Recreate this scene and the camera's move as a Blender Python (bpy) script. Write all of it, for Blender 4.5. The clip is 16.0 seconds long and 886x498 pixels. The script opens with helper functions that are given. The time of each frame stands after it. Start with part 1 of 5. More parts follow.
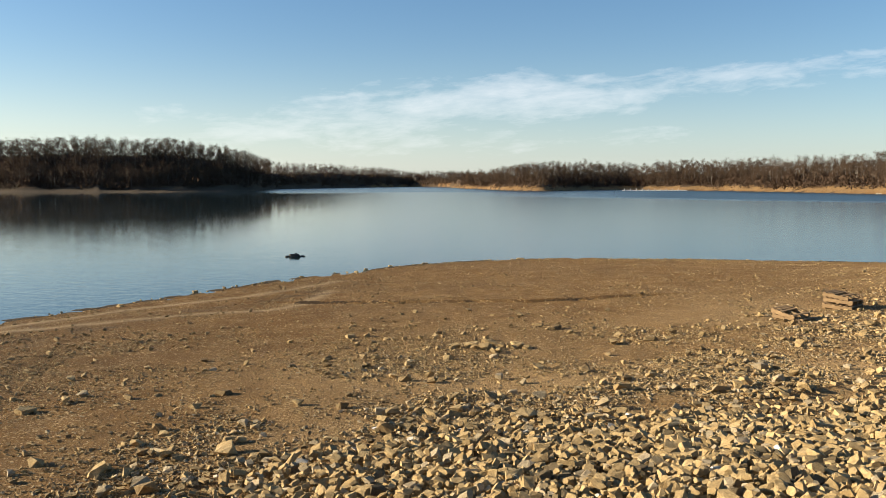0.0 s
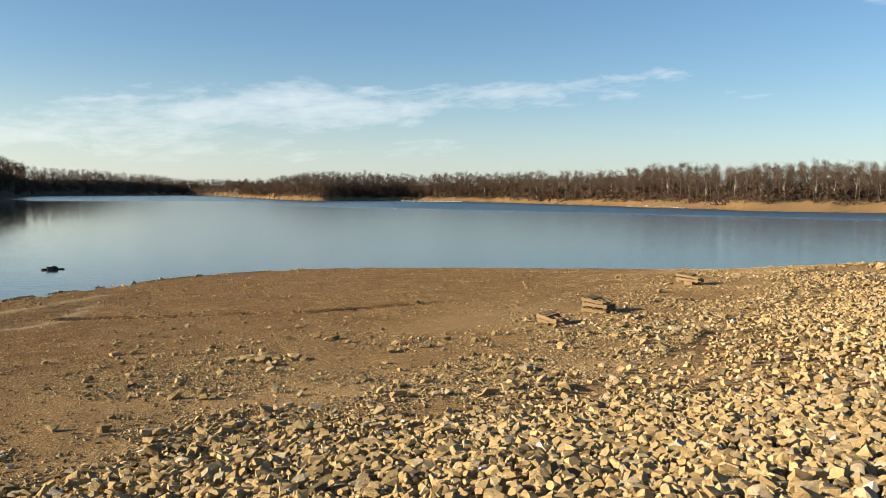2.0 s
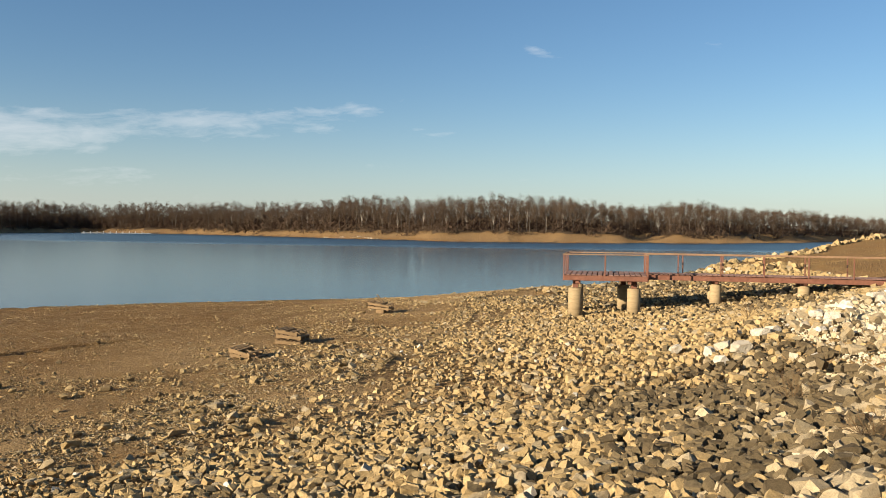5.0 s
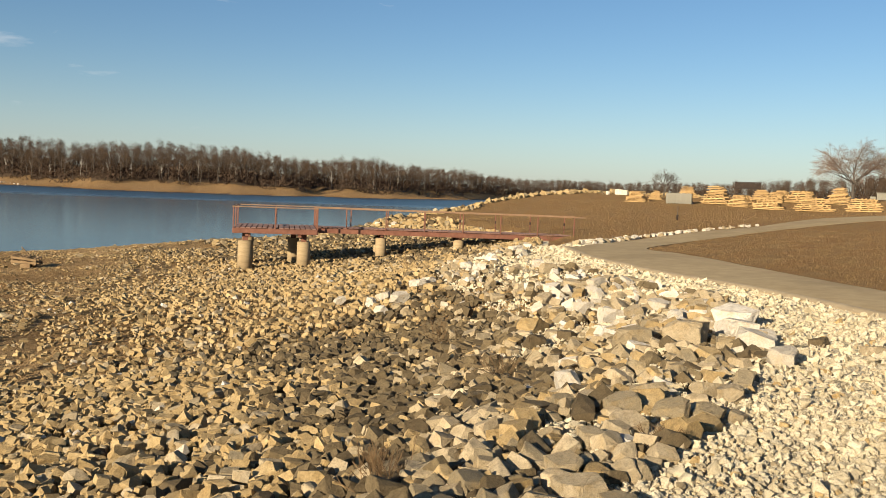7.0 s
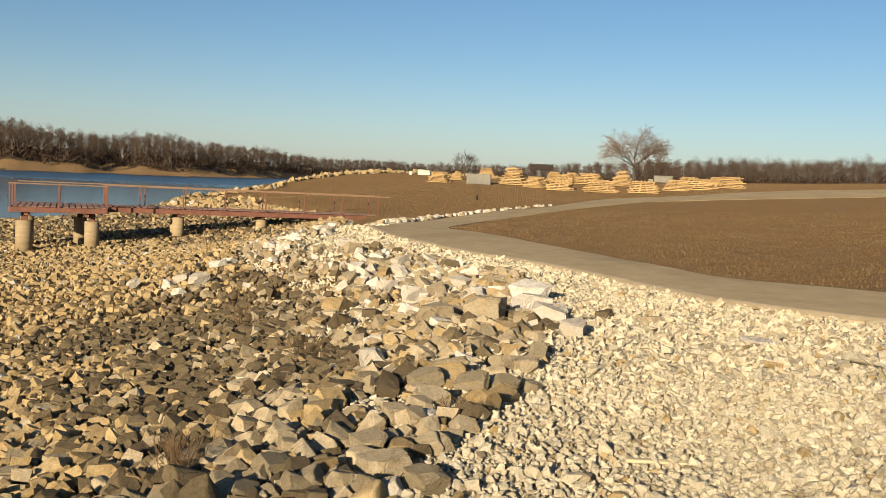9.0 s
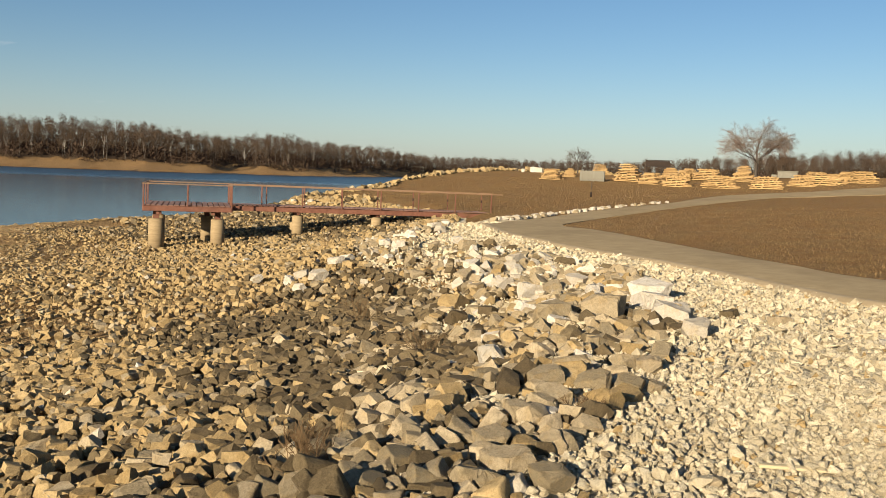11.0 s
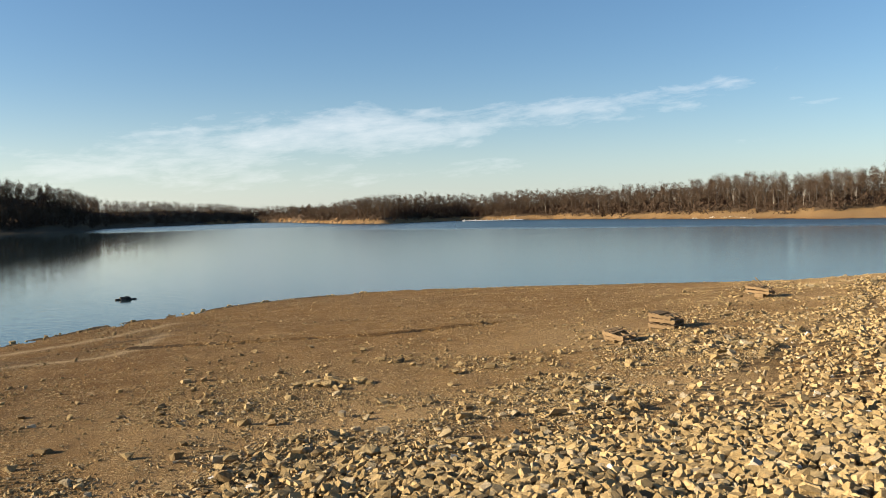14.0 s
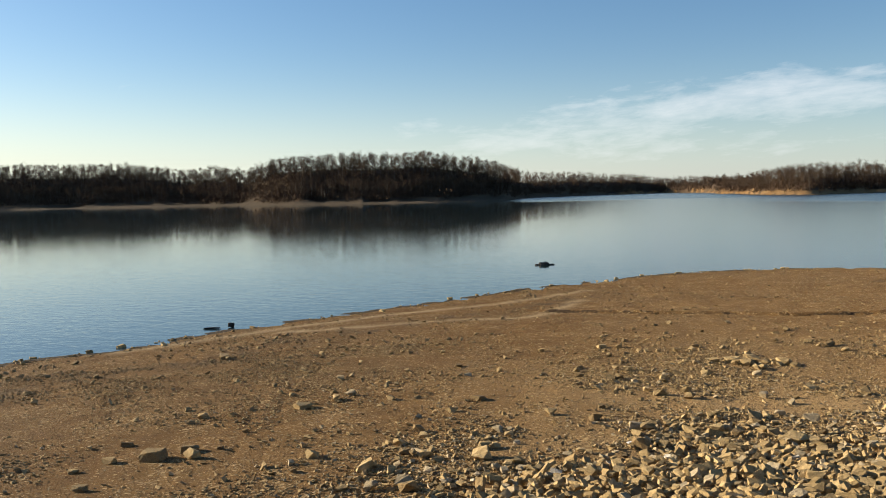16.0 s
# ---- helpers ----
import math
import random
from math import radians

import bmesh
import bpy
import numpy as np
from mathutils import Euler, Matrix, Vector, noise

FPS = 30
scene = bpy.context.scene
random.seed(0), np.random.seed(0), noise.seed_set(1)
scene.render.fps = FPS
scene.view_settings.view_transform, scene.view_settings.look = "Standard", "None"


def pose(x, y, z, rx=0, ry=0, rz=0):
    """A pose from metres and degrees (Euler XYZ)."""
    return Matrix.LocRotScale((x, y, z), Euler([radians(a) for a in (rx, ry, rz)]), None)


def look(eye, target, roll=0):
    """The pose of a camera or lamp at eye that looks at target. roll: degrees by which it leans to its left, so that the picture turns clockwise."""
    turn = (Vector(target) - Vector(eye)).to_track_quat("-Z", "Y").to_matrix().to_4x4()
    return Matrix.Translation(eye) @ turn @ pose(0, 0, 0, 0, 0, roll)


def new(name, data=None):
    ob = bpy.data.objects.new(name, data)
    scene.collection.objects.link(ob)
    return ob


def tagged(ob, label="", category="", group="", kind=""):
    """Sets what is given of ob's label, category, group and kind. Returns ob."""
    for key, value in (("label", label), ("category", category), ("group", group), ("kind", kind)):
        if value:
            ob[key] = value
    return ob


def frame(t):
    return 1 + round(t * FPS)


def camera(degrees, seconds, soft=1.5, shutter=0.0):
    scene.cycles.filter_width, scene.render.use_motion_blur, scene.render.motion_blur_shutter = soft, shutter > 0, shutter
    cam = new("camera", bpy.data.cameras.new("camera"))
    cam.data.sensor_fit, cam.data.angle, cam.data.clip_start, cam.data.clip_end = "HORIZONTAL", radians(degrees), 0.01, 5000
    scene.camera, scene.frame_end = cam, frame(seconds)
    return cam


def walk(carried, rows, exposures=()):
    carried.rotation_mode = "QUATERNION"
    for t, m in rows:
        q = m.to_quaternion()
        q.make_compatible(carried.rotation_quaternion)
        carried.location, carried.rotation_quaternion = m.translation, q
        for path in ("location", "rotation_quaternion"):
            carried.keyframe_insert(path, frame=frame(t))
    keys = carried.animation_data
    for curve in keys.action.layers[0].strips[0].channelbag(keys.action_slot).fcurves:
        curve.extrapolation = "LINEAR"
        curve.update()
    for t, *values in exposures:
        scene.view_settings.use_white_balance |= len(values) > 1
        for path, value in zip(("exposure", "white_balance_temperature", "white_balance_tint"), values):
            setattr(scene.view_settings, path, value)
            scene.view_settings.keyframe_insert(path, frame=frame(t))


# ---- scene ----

# ================= camera =================
cam = camera(55.15, 16.0, soft=0.6)
# seconds, x, y, z, yaw, pitch, roll
ROWS = [
    (0.0, 0.008, 0.389, 4.980, 0.01, -4.34, -0.04),
    (0.5, 0.026, 0.397, 4.981, -2.52, -4.17, -0.34),
    (1.0, 0.059, 0.402, 4.972, -7.10, -3.96, -0.15),
    (1.5, 0.076, 0.394, 4.980, -11.49, -3.85, 0.40),
    (2.0, 0.096, 0.390, 4.988, -14.76, -3.59, 0.62),
    (2.5, 0.101, 0.385, 4.984, -17.54, -3.25, 0.49),
    (3.0, 0.104, 0.372, 4.977, -20.34, -3.14, 0.41),
    (3.5, 0.128, 0.368, 4.996, -23.81, -2.88, 0.55),
    (4.0, 0.161, 0.351, 4.998, -27.86, -2.28, 0.52),
    (4.2, 0.177, 0.344, 4.995, -29.40, -2.12, 0.50),
    (6.3, 0.311, 0.206, 5.012, -47.19, -2.10, 1.60),
    (6.5, 0.325, 0.196, 5.012, -49.97, -2.78, 1.97),
    (7.0, 0.348, 0.173, 5.019, -56.81, -3.94, 2.20),
    (7.5, 0.358, 0.152, 5.020, -61.87, -4.07, 2.34),
    (8.0, 0.376, 0.152, 5.017, -66.07, -4.39, 2.48),
    (8.2, 0.376, 0.154, 5.017, -67.29, -4.52, 2.50),
    (9.25, 0.368, 0.190, 5.008, -70.20, -4.75, 2.90),
    (10.3, 0.348, 0.234, 5.000, -66.25, -4.77, 2.98),
    (10.5, 0.346, 0.238, 5.000, -65.38, -4.84, 2.86),
    (11.0, 0.349, 0.254, 4.996, -62.51, -5.23, 2.34),
    (11.5, 0.357, 0.277, 4.990, -59.03, -5.60, 1.72),
    (12.0, 0.353, 0.288, 4.994, -54.59, -5.52, 1.05),
    (12.5, 0.299, 0.332, 4.994, -46.04, -4.95, 0.35),
    (13.0, 0.228, 0.379, 5.013, -33.53, -4.09, -0.61),
    (13.5, 0.166, 0.413, 5.019, -20.68, -2.83, -1.10),
    (14.0, 0.126, 0.439, 5.008, -10.56, -2.24, -1.41),
    (14.5, 0.096, 0.441, 5.010, -3.45, -2.35, -1.43),
    (15.0, 0.049, 0.439, 5.014, 2.20, -3.10, -1.08),
    (15.5, -0.005, 0.430, 5.010, 9.15, -3.32, -1.00),
    (16.0, -0.078, 0.423, 5.004, 16.69, -3.62, -1.18),
]
walk(cam, [(t, pose(x, y, z, 90 + pitch, 0, yaw) @ pose(0, 0, 0, 0, 0, roll)) for t, x, y, z, yaw, pitch, roll in ROWS],
     exposures=[(0.0, 1.43), (3.0, 1.42), (4.2, 1.30), (6.4, 0.98), (7.0, 0.98), (8.2, 0.89), (10.5, 0.85), (12.0, 0.93), (13.0, 1.20), (13.6, 1.37), (15.5, 1.46), (16.0, 1.34)])

# ================= sky and sun =================
SUN_AZ, SUN_EL = 87.0, 16.5  # degrees left of +y, degrees up
world = bpy.data.worlds.new("winter_sky")
scene.world = world
world.use_nodes = True


class Nodes:
    """A small helper round a node tree."""

    def __init__(self, tree):
        self.tree = tree
        tree.nodes.clear()

    def add(self, kind, inputs=None, **settings):
        n = self.tree.nodes.new(kind)
        for key, value in settings.items():
            setattr(n, key, value)
        for key, value in (inputs or {}).items():
            self.put(n.inputs[key], value)
        return n

    def put(self, socket, value):
        if isinstance(value, bpy.types.NodeSocket):
            self.tree.links.new(value, socket)
        elif isinstance(value, bpy.types.Node):
            self.tree.links.new(value.outputs[0], socket)
        else:
            socket.default_value = value

    def math(self, op, a, b=0.0, c=None, clamp=False):
        n = self.add("ShaderNodeMath", {0: a, 1: b}, operation=op, use_clamp=clamp)
        if c is not None:
            self.put(n.inputs[2], c)
        return n.outputs[0]

    def ramp(self, fac, stops, interpolation="LINEAR"):
        n = self.add("ShaderNodeValToRGB", {0: fac})
        n.color_ramp.interpolation = interpolation
        e = n.color_ramp.elements
        while len(e) < len(stops):
            e.new(0.5)
        for k, (p, c) in zip(e, stops):
            k.position = p
            k.color = (c, c, c, 1) if not isinstance(c, tuple) else (*c, 1)
        return n.outputs[0]

    def noise(self, vector, scale, detail=3.0, rough=0.55, distortion=0.0):
        return self.add("ShaderNodeTexNoise", {"Vector": vector, "Scale": scale, "Detail": detail, "Roughness": rough,
                                               "Distortion": distortion}).outputs[0]

    def mix(self, fac, a, b):
        n = self.add("ShaderNodeMix", data_type="RGBA")
        for key, value in ((0, fac), (6, a), (7, b)):
            self.put(n.inputs[key], (*value, 1) if isinstance(value, tuple) and len(value) == 3 else value)
        return n.outputs[2]


N = Nodes(world.node_tree)
sky = N.add("ShaderNodeTexSky", sky_type="NISHITA", sun_disc=False, sun_elevation=radians(SUN_EL),
            sun_rotation=radians(-SUN_AZ), altitude=200.0, air_density=1.0, dust_density=0.6, ozone_density=3.2)
way = N.add("ShaderNodeSeparateXYZ", {0: N.add("ShaderNodeTexCoord").outputs["Generated"]})
azimuth = N.math("MULTIPLY", N.math("ARCTAN2", N.math("MULTIPLY", way.outputs[0], -1.0), way.outputs[1]), 57.3)
height = N.math("MULTIPLY", N.math("ARCSINE", way.outputs[2]), 57.3)
# thin streaks of cirrus that climb a little towards the north-east
lifted = N.math("ADD", height, N.math("MULTIPLY", azimuth, 0.052))
streak = N.add("ShaderNodeCombineXYZ", {0: N.math("MULTIPLY", azimuth, 0.16), 1: N.math("MULTIPLY", lifted, 0.62), 2: 3.7})
wisps = N.noise(streak, 1.0, 7.0, 0.58, 0.25)
fine = N.noise(streak, 3.1, 6.0, 0.6, 0.4)


def bell(x, middle, width):
    d = N.math("DIVIDE", N.math("SUBTRACT", x, middle), width)
    return N.math("POWER", 2.718, N.math("MULTIPLY", N.math("MULTIPLY", d, d), -1.0))


main = N.math("MULTIPLY", bell(azimuth, -5.0, 15.5), bell(lifted, 5.6, 1.5))
tail = N.math("MULTIPLY", bell(azimuth, -25.5, 7.5), bell(lifted, 6.2, 1.0))
low = N.math("MULTIPLY", bell(azimuth, 3.0, 22.0), bell(height, 3.3, 1.6))
tuft = N.math("MULTIPLY", bell(azimuth, -40.9, 1.3), bell(N.math("ADD", height, N.math("MULTIPLY", azimuth, -0.25)), 22.2, 0.45))
veil = N.math("ADD", N.math("ADD", main, N.math("MULTIPLY", tail, 0.62)), N.math("ADD", N.math("MULTIPLY", low, 0.55), N.math("MULTIPLY", tuft, 0.72)))
texture = N.math("ADD", N.math("MULTIPLY", wisps, 0.66), N.math("MULTIPLY", fine, 0.34))
# cloud where the wisps outweigh the thinning of the veil towards its edges
cover = N.ramp(N.math("ADD", texture, N.math("MULTIPLY", N.math("SUBTRACT", veil, 1.0), 0.34)), [(0.31, 0.0), (0.42, 0.24), (0.64, 0.56)])
clear = N.add("ShaderNodeHueSaturation", {"Color": sky.outputs[0], "Saturation": 1.08, "Value": 1.0, "Fac": 1.0, "Hue": 0.5})
clouded = N.mix(cover, clear.outputs[0], (7.2, 7.3, 7.4))
# pale winter haze low down, thicker towards the sun
haze = N.math("MULTIPLY", bell(height, -1.0, 5.5), N.math("ADD", N.math("MULTIPLY", bell(azimuth, 80.0, 62.0), 0.80), 0.34), clamp=True)
sky_colour = N.mix(haze, clouded, N.mix(bell(azimuth, 80.0, 75.0), (5.5, 6.0, 6.75), (7.4, 7.3, 5.7)))
back = N.add("ShaderNodeBackground", {"Color": sky_colour, "Strength": 0.0565})
N.add("ShaderNodeOutputWorld", {0: back})

sun = new("sun", bpy.data.lights.new("sun", "SUN"))
sun.data.energy, sun.data.angle, sun.data.color = 5.0, radians(0.6), (1.0, 0.85, 0.64)
a, e = radians(SUN_AZ), radians(SUN_EL)
sun.matrix_world = look((-math.sin(a) * math.cos(e) * 50, math.cos(a) * math.cos(e) * 50, math.sin(e) * 50), (0, 0, 0))

# ================= materials =================


def material(name):
    m = bpy.data.materials.new(name)
    m.use_nodes = True
    return m, Nodes(m.node_tree)


def finish(n, colour, rough, bump=None, strength=0.4, distance=0.02, metallic=0.0, specular=0.3, grainy=0.0):
    s = n.add("ShaderNodeBsdfPrincipled", {"Base Color": colour, "Roughness": rough, "Metallic": metallic, "Specular IOR Level": specular, "Diffuse Roughness": grainy})
    if bump is not None:
        n.put(s.inputs["Normal"], n.add("ShaderNodeBump", {"Height": bump, "Strength": strength, "Distance": distance}).outputs[0])
    n.add("ShaderNodeOutputMaterial", {0: s})


def coords(n):
    return n.add("ShaderNodeTexCoord").outputs["Object"]


def stone(name, dark, light, stain, grain=14.0, grainy=0.12, dirt=0.5):
    """Broken stone: each piece has its own shade, with grain, stains and fine relief."""
    m, n = material(name)
    c = coords(n)
    own = n.math("FRACT", n.math("ADD", n.add("ShaderNodeNewGeometry").outputs["Random Per Island"], n.add("ShaderNodeObjectInfo").outputs["Random"]))
    base = n.mix(own, dark, light)
    rough = n.noise(c, grain, 8.0, 0.72)
    speck = n.noise(c, grain * 5.0, 5.0, 0.7)
    beds = n.noise(n.add("ShaderNodeMapping", {0: c, 2: (0.5, 0.3, 0.0), 3: (0.7, 0.7, 2.6)}), grain * 0.8, 5.0, 0.65)
    patch = n.noise(c, grain * 0.35, 4.0, 0.6)
    shade = n.mix(n.ramp(patch, [(0.46, 0.0), (0.66, 0.7)]), base, stain)
    shade = n.mix(n.ramp(rough, [(0.34, dirt), (0.58, 0.0)]), shade, tuple(v * 0.5 for v in dark))
    shade = n.mix(n.ramp(speck, [(0.32, 0.45), (0.5, 0.0)]), shade, tuple(v * 0.55 for v in dark))
    shade = n.mix(n.ramp(speck, [(0.52, 0.0), (0.72, 0.35)]), shade, tuple(min(v * 1.15, 0.9) for v in light))
    relief = n.math("ADD", n.math("ADD", n.math("MULTIPLY", rough, 0.7), n.math("MULTIPLY", beds, 0.28)), n.math("MULTIPLY", speck, 0.15))
    finish(n, shade, 0.9, relief, 0.9, 0.05, specular=0.15, grainy=grainy)
    return m


STONE_TAN = stone("tan_broken_stone", (0.272, 0.192, 0.089), (0.494, 0.361, 0.180), (0.366, 0.244, 0.098))
STONE_BROWN = stone("weathered_brown_stone", (0.094, 0.069, 0.038), (0.193, 0.146, 0.080), (0.128, 0.091, 0.046))
STONE_PALE = stone("pale_limestone", (0.447, 0.391, 0.300), (0.671, 0.611, 0.511), (0.489, 0.391, 0.256), dirt=0.4)
STONE_GREY = stone("grey_buff_limestone", (0.265, 0.212, 0.129), (0.490, 0.392, 0.250), (0.344, 0.250, 0.126))
STONE_EARTH = stone("earthy_beach_stone", (0.162, 0.111, 0.053), (0.362, 0.267, 0.135), (0.234, 0.151, 0.067))
GRAVEL = stone("crushed_limestone_gravel", (0.461, 0.385, 0.251), (0.752, 0.657, 0.465), (0.563, 0.451, 0.269), 40.0, 0.1, 0.2)


def ground_material():
    m, n = material("shore_ground")
    c = coords(n)
    zone = n.add("ShaderNodeSeparateColor", {0: n.add("ShaderNodeVertexColor", layer_name="zone").outputs[0]})
    wet_and_shade, grassy, pale = zone.outputs[0], zone.outputs[1], zone.outputs[2]
    big, mid, small, tiny = n.noise(c, 0.12, 4.0), n.noise(c, 0.9, 5.0, 0.6), n.noise(c, 7.0, 6.0, 0.7), n.noise(c, 38.0, 5.0, 0.75)
    soil = n.mix(n.ramp(mid, [(0.3, 0.0), (0.7, 1.0)]), (0.158, 0.082, 0.027), (0.226, 0.127, 0.042))
    soil = n.mix(n.ramp(big, [(0.42, 0.0), (0.62, 0.55)]), soil, (0.155, 0.092, 0.039))
    soil = n.mix(n.ramp(small, [(0.34, 0.75), (0.56, 0.0)]), soil, (0.112, 0.064, 0.027))
    soil = n.mix(n.ramp(tiny, [(0.55, 0.0), (0.70, 0.7)]), soil, (0.43, 0.29, 0.145))
    grit = n.add("ShaderNodeSeparateColor", {0: n.add("ShaderNodeVertexColor", layer_name="track").outputs[0]}).outputs[2]
    soil = n.mix(grit, soil, n.mix(n.ramp(tiny, [(0.35, 0.0), (0.6, 1.0)]), (0.255, 0.155, 0.066), (0.52, 0.36, 0.175)))
    # loose small stones too fine to model
    warped = n.mix(0.06, c, n.add("ShaderNodeTexNoise", {"Vector": c, "Scale": 11.0}).outputs[1])
    bits = []
    for scale, share, lean in ((12.0, 1.05, 9.0), (27.0, 1.25, 8.0)):
        cell = n.add("ShaderNodeTexVoronoi", {"Vector": warped, "Scale": scale})
        draw = n.add("ShaderNodeSeparateColor", {0: cell.outputs[1]})
        reach = n.math("MULTIPLY", draw.outputs[0], n.math("MULTIPLY", mid, share))
        bit = n.math("MULTIPLY", n.math("SUBTRACT", reach, cell.outputs[0]), lean, clamp=True)
        soil = n.mix(bit, soil, n.mix(draw.outputs[1], (0.120, 0.072, 0.033), (0.50, 0.35, 0.175)))
        bits.append(bit)
    bit = n.math("MAXIMUM", *bits)
    dry = n.mix(n.ramp(small, [(0.3, 0.0), (0.7, 1.0)]), (0.098, 0.053, 0.021), (0.235, 0.135, 0.053))
    dry = n.mix(n.ramp(mid, [(0.35, 0.5), (0.6, 0.0)]), dry, (0.155, 0.115, 0.055))
    dry = n.mix(n.ramp(tiny, [(0.5, 0.0), (0.75, 0.6)]), dry, (0.40, 0.28, 0.15))
    chips = n.mix(n.ramp(tiny, [(0.35, 0.0), (0.7, 1.0)]), (0.44, 0.37, 0.25), (0.74, 0.66, 0.49))
    # damp soil at the waterline; also paints the shade on part of the far bank
    damp_and_shade = n.mix(n.ramp(small, [(0.3, 0.0), (0.7, 1.0)]), (0.055, 0.042, 0.028), (0.10, 0.075, 0.048))
    soil = n.mix(n.math("MULTIPLY", n.add("ShaderNodeSeparateColor", {0: n.add("ShaderNodeVertexColor", layer_name="track").outputs[0]}).outputs[0], n.ramp(small, [(0.3, 0.4), (0.6, 0.9)])), soil, (0.44, 0.33, 0.19))
    edge = n.math("SUBTRACT", n.math("MULTIPLY", mid, 0.5), 0.25)

    def blend(value):
        return n.ramp(n.math("ADD", value, edge), [(0.42, 0.0), (0.58, 1.0)])

    colour = n.mix(blend(grassy), soil, dry)
    # dark floor of the far woods, shore belt, and painted shade of the beach ledge
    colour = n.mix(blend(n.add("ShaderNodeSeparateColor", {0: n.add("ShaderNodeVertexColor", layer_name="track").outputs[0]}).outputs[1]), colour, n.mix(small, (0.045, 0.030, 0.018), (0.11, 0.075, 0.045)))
    colour = n.mix(blend(pale), colour, chips)
    colour = n.mix(blend(wet_and_shade), colour, damp_and_shade)
    relief = n.math("ADD", n.math("ADD", n.math("MULTIPLY", small, 0.6), n.math("MULTIPLY", tiny, 0.4)), n.math("MULTIPLY", n.math("MULTIPLY", bit, n.math("SUBTRACT", 1.0, grassy)), 0.55))
    finish(n, colour, 0.95, relief, 1.0, 0.10, specular=0.08, grainy=0.35)
    return m


def water_material():
    m, n = material("lake_water")
    c = coords(n)
    # a breeze ruffles the open water towards the north-east; the rest lies calmer
    place = n.add("ShaderNodeSeparateXYZ", {0: c})
    reach = n.math("ADD", place.outputs[0], n.math("MULTIPLY", place.outputs[1], 0.78))
    calm = n.noise(n.add("ShaderNodeMapping", {0: c, 2: (0, 0, 0.65), 3: (0.004, 0.014, 1.0)}), 1.0, 4.0, 0.55)
    windy = n.math("ADD", n.math("DIVIDE", n.math("SUBTRACT", reach, 290.0), 45.0), n.math("MULTIPLY", n.math("SUBTRACT", calm, 0.5), 1.6), clamp=True)
    sheltered = n.math("DIVIDE", n.math("SUBTRACT", n.math("DIVIDE", place.outputs[0], n.math("MAXIMUM", place.outputs[1], 1.0)), 0.03), 0.22, clamp=True)
    windy = n.math("MULTIPLY", windy, sheltered)
    far = n.math("SQRT", n.math("ADD", n.math("MULTIPLY", place.outputs[0], place.outputs[0]), n.math("MULTIPLY", place.outputs[1], place.outputs[1])))
    stir = n.ramp(n.math("DIVIDE", far, 500.0), [(0.05, 0.22), (0.13, 0.12), (0.3, 0.03), (0.9, 0.012)])
    gust = n.math("ADD", n.math("MULTIPLY", windy, 0.9, clamp=True), stir)
    waves = n.noise(n.add("ShaderNodeMapping", {0: c, 2: (0, 0, 0.5), 3: (0.9, 1.5, 1.0)}), 1.0, 4.0, 0.55, 0.6)
    ripple = n.noise(n.add("ShaderNodeMapping", {0: c, 2: (0, 0, 0.2), 3: (4.0, 6.0, 1.0)}), 1.0, 3.0, 0.5, 0.4)
    relief = n.math("MULTIPLY", n.math("ADD", n.math("MULTIPLY", waves, 0.75), n.math("MULTIPLY", ripple, 0.25)), gust)
    # wavelets too fine to see far off spread the mirror image upwards
    chop = n.math("ADD", n.math("ADD", 0.04, n.math("MULTIPLY", n.math("DIVIDE", n.math("ADD", n.math("DIVIDE", place.outputs[0], n.math("MAXIMUM", place.outputs[1], 1.0)), 0.2), 0.16, clamp=True), 0.10)), n.math("MULTIPLY", windy, 0.17))
    # a cat's-paw of wind over the open arm of the lake
    arm = n.math("MULTIPLY", n.math("DIVIDE", n.math("SUBTRACT", far, 420.0), 160.0, clamp=True), n.math("DIVIDE", n.math("ADD", n.math("DIVIDE", place.outputs[0], n.math("MAXIMUM", place.outputs[1], 1.0)), 0.24), 0.05, clamp=True))
    chop = n.math("MAXIMUM", chop, n.math("MULTIPLY", arm, 0.22))
    s = n.add("ShaderNodeBsdfPrincipled", {"Base Color": (0.016, 0.030, 0.036, 1), "Roughness": chop, "IOR": 1.333,
              "Normal": n.add("ShaderNodeBump", {"Height": relief, "Strength": 0.8, "Distance": 0.12}).outputs[0]})
    n.add("ShaderNodeOutputMaterial", {0: s})
    return m


def plain_material(name, dark, light, scale, rough=0.85, bump=0.3, metallic=0.0, stretch=(1, 1, 1), own=0.25, specular=0.3):
    m, n = material(name)
    c = n.add("ShaderNodeMapping", {0: coords(n), 3: stretch})
    one, two = n.noise(c, scale, 6.0, 0.65), n.noise(c, scale * 0.17, 3.0, 0.6)
    colour = n.mix(n.ramp(one, [(0.3, 0.0), (0.7, 1.0)]), dark, light)
    colour = n.mix(n.ramp(two, [(0.45, 0.0), (0.7, 0.5)]), colour, tuple(v * 0.7 for v in dark))
    r = n.math("FRACT", n.math("ADD", n.add("ShaderNodeNewGeometry").outputs["Random Per Island"], n.add("ShaderNodeObjectInfo").outputs["Random"]))
    colour = n.mix(n.math("MULTIPLY", r, own), colour, tuple(v * 0.5 for v in dark))
    finish(n, colour, rough, n.noise(c, scale * 2.5, 6.0, 0.7), bump, 0.02, metallic, specular)
    return m


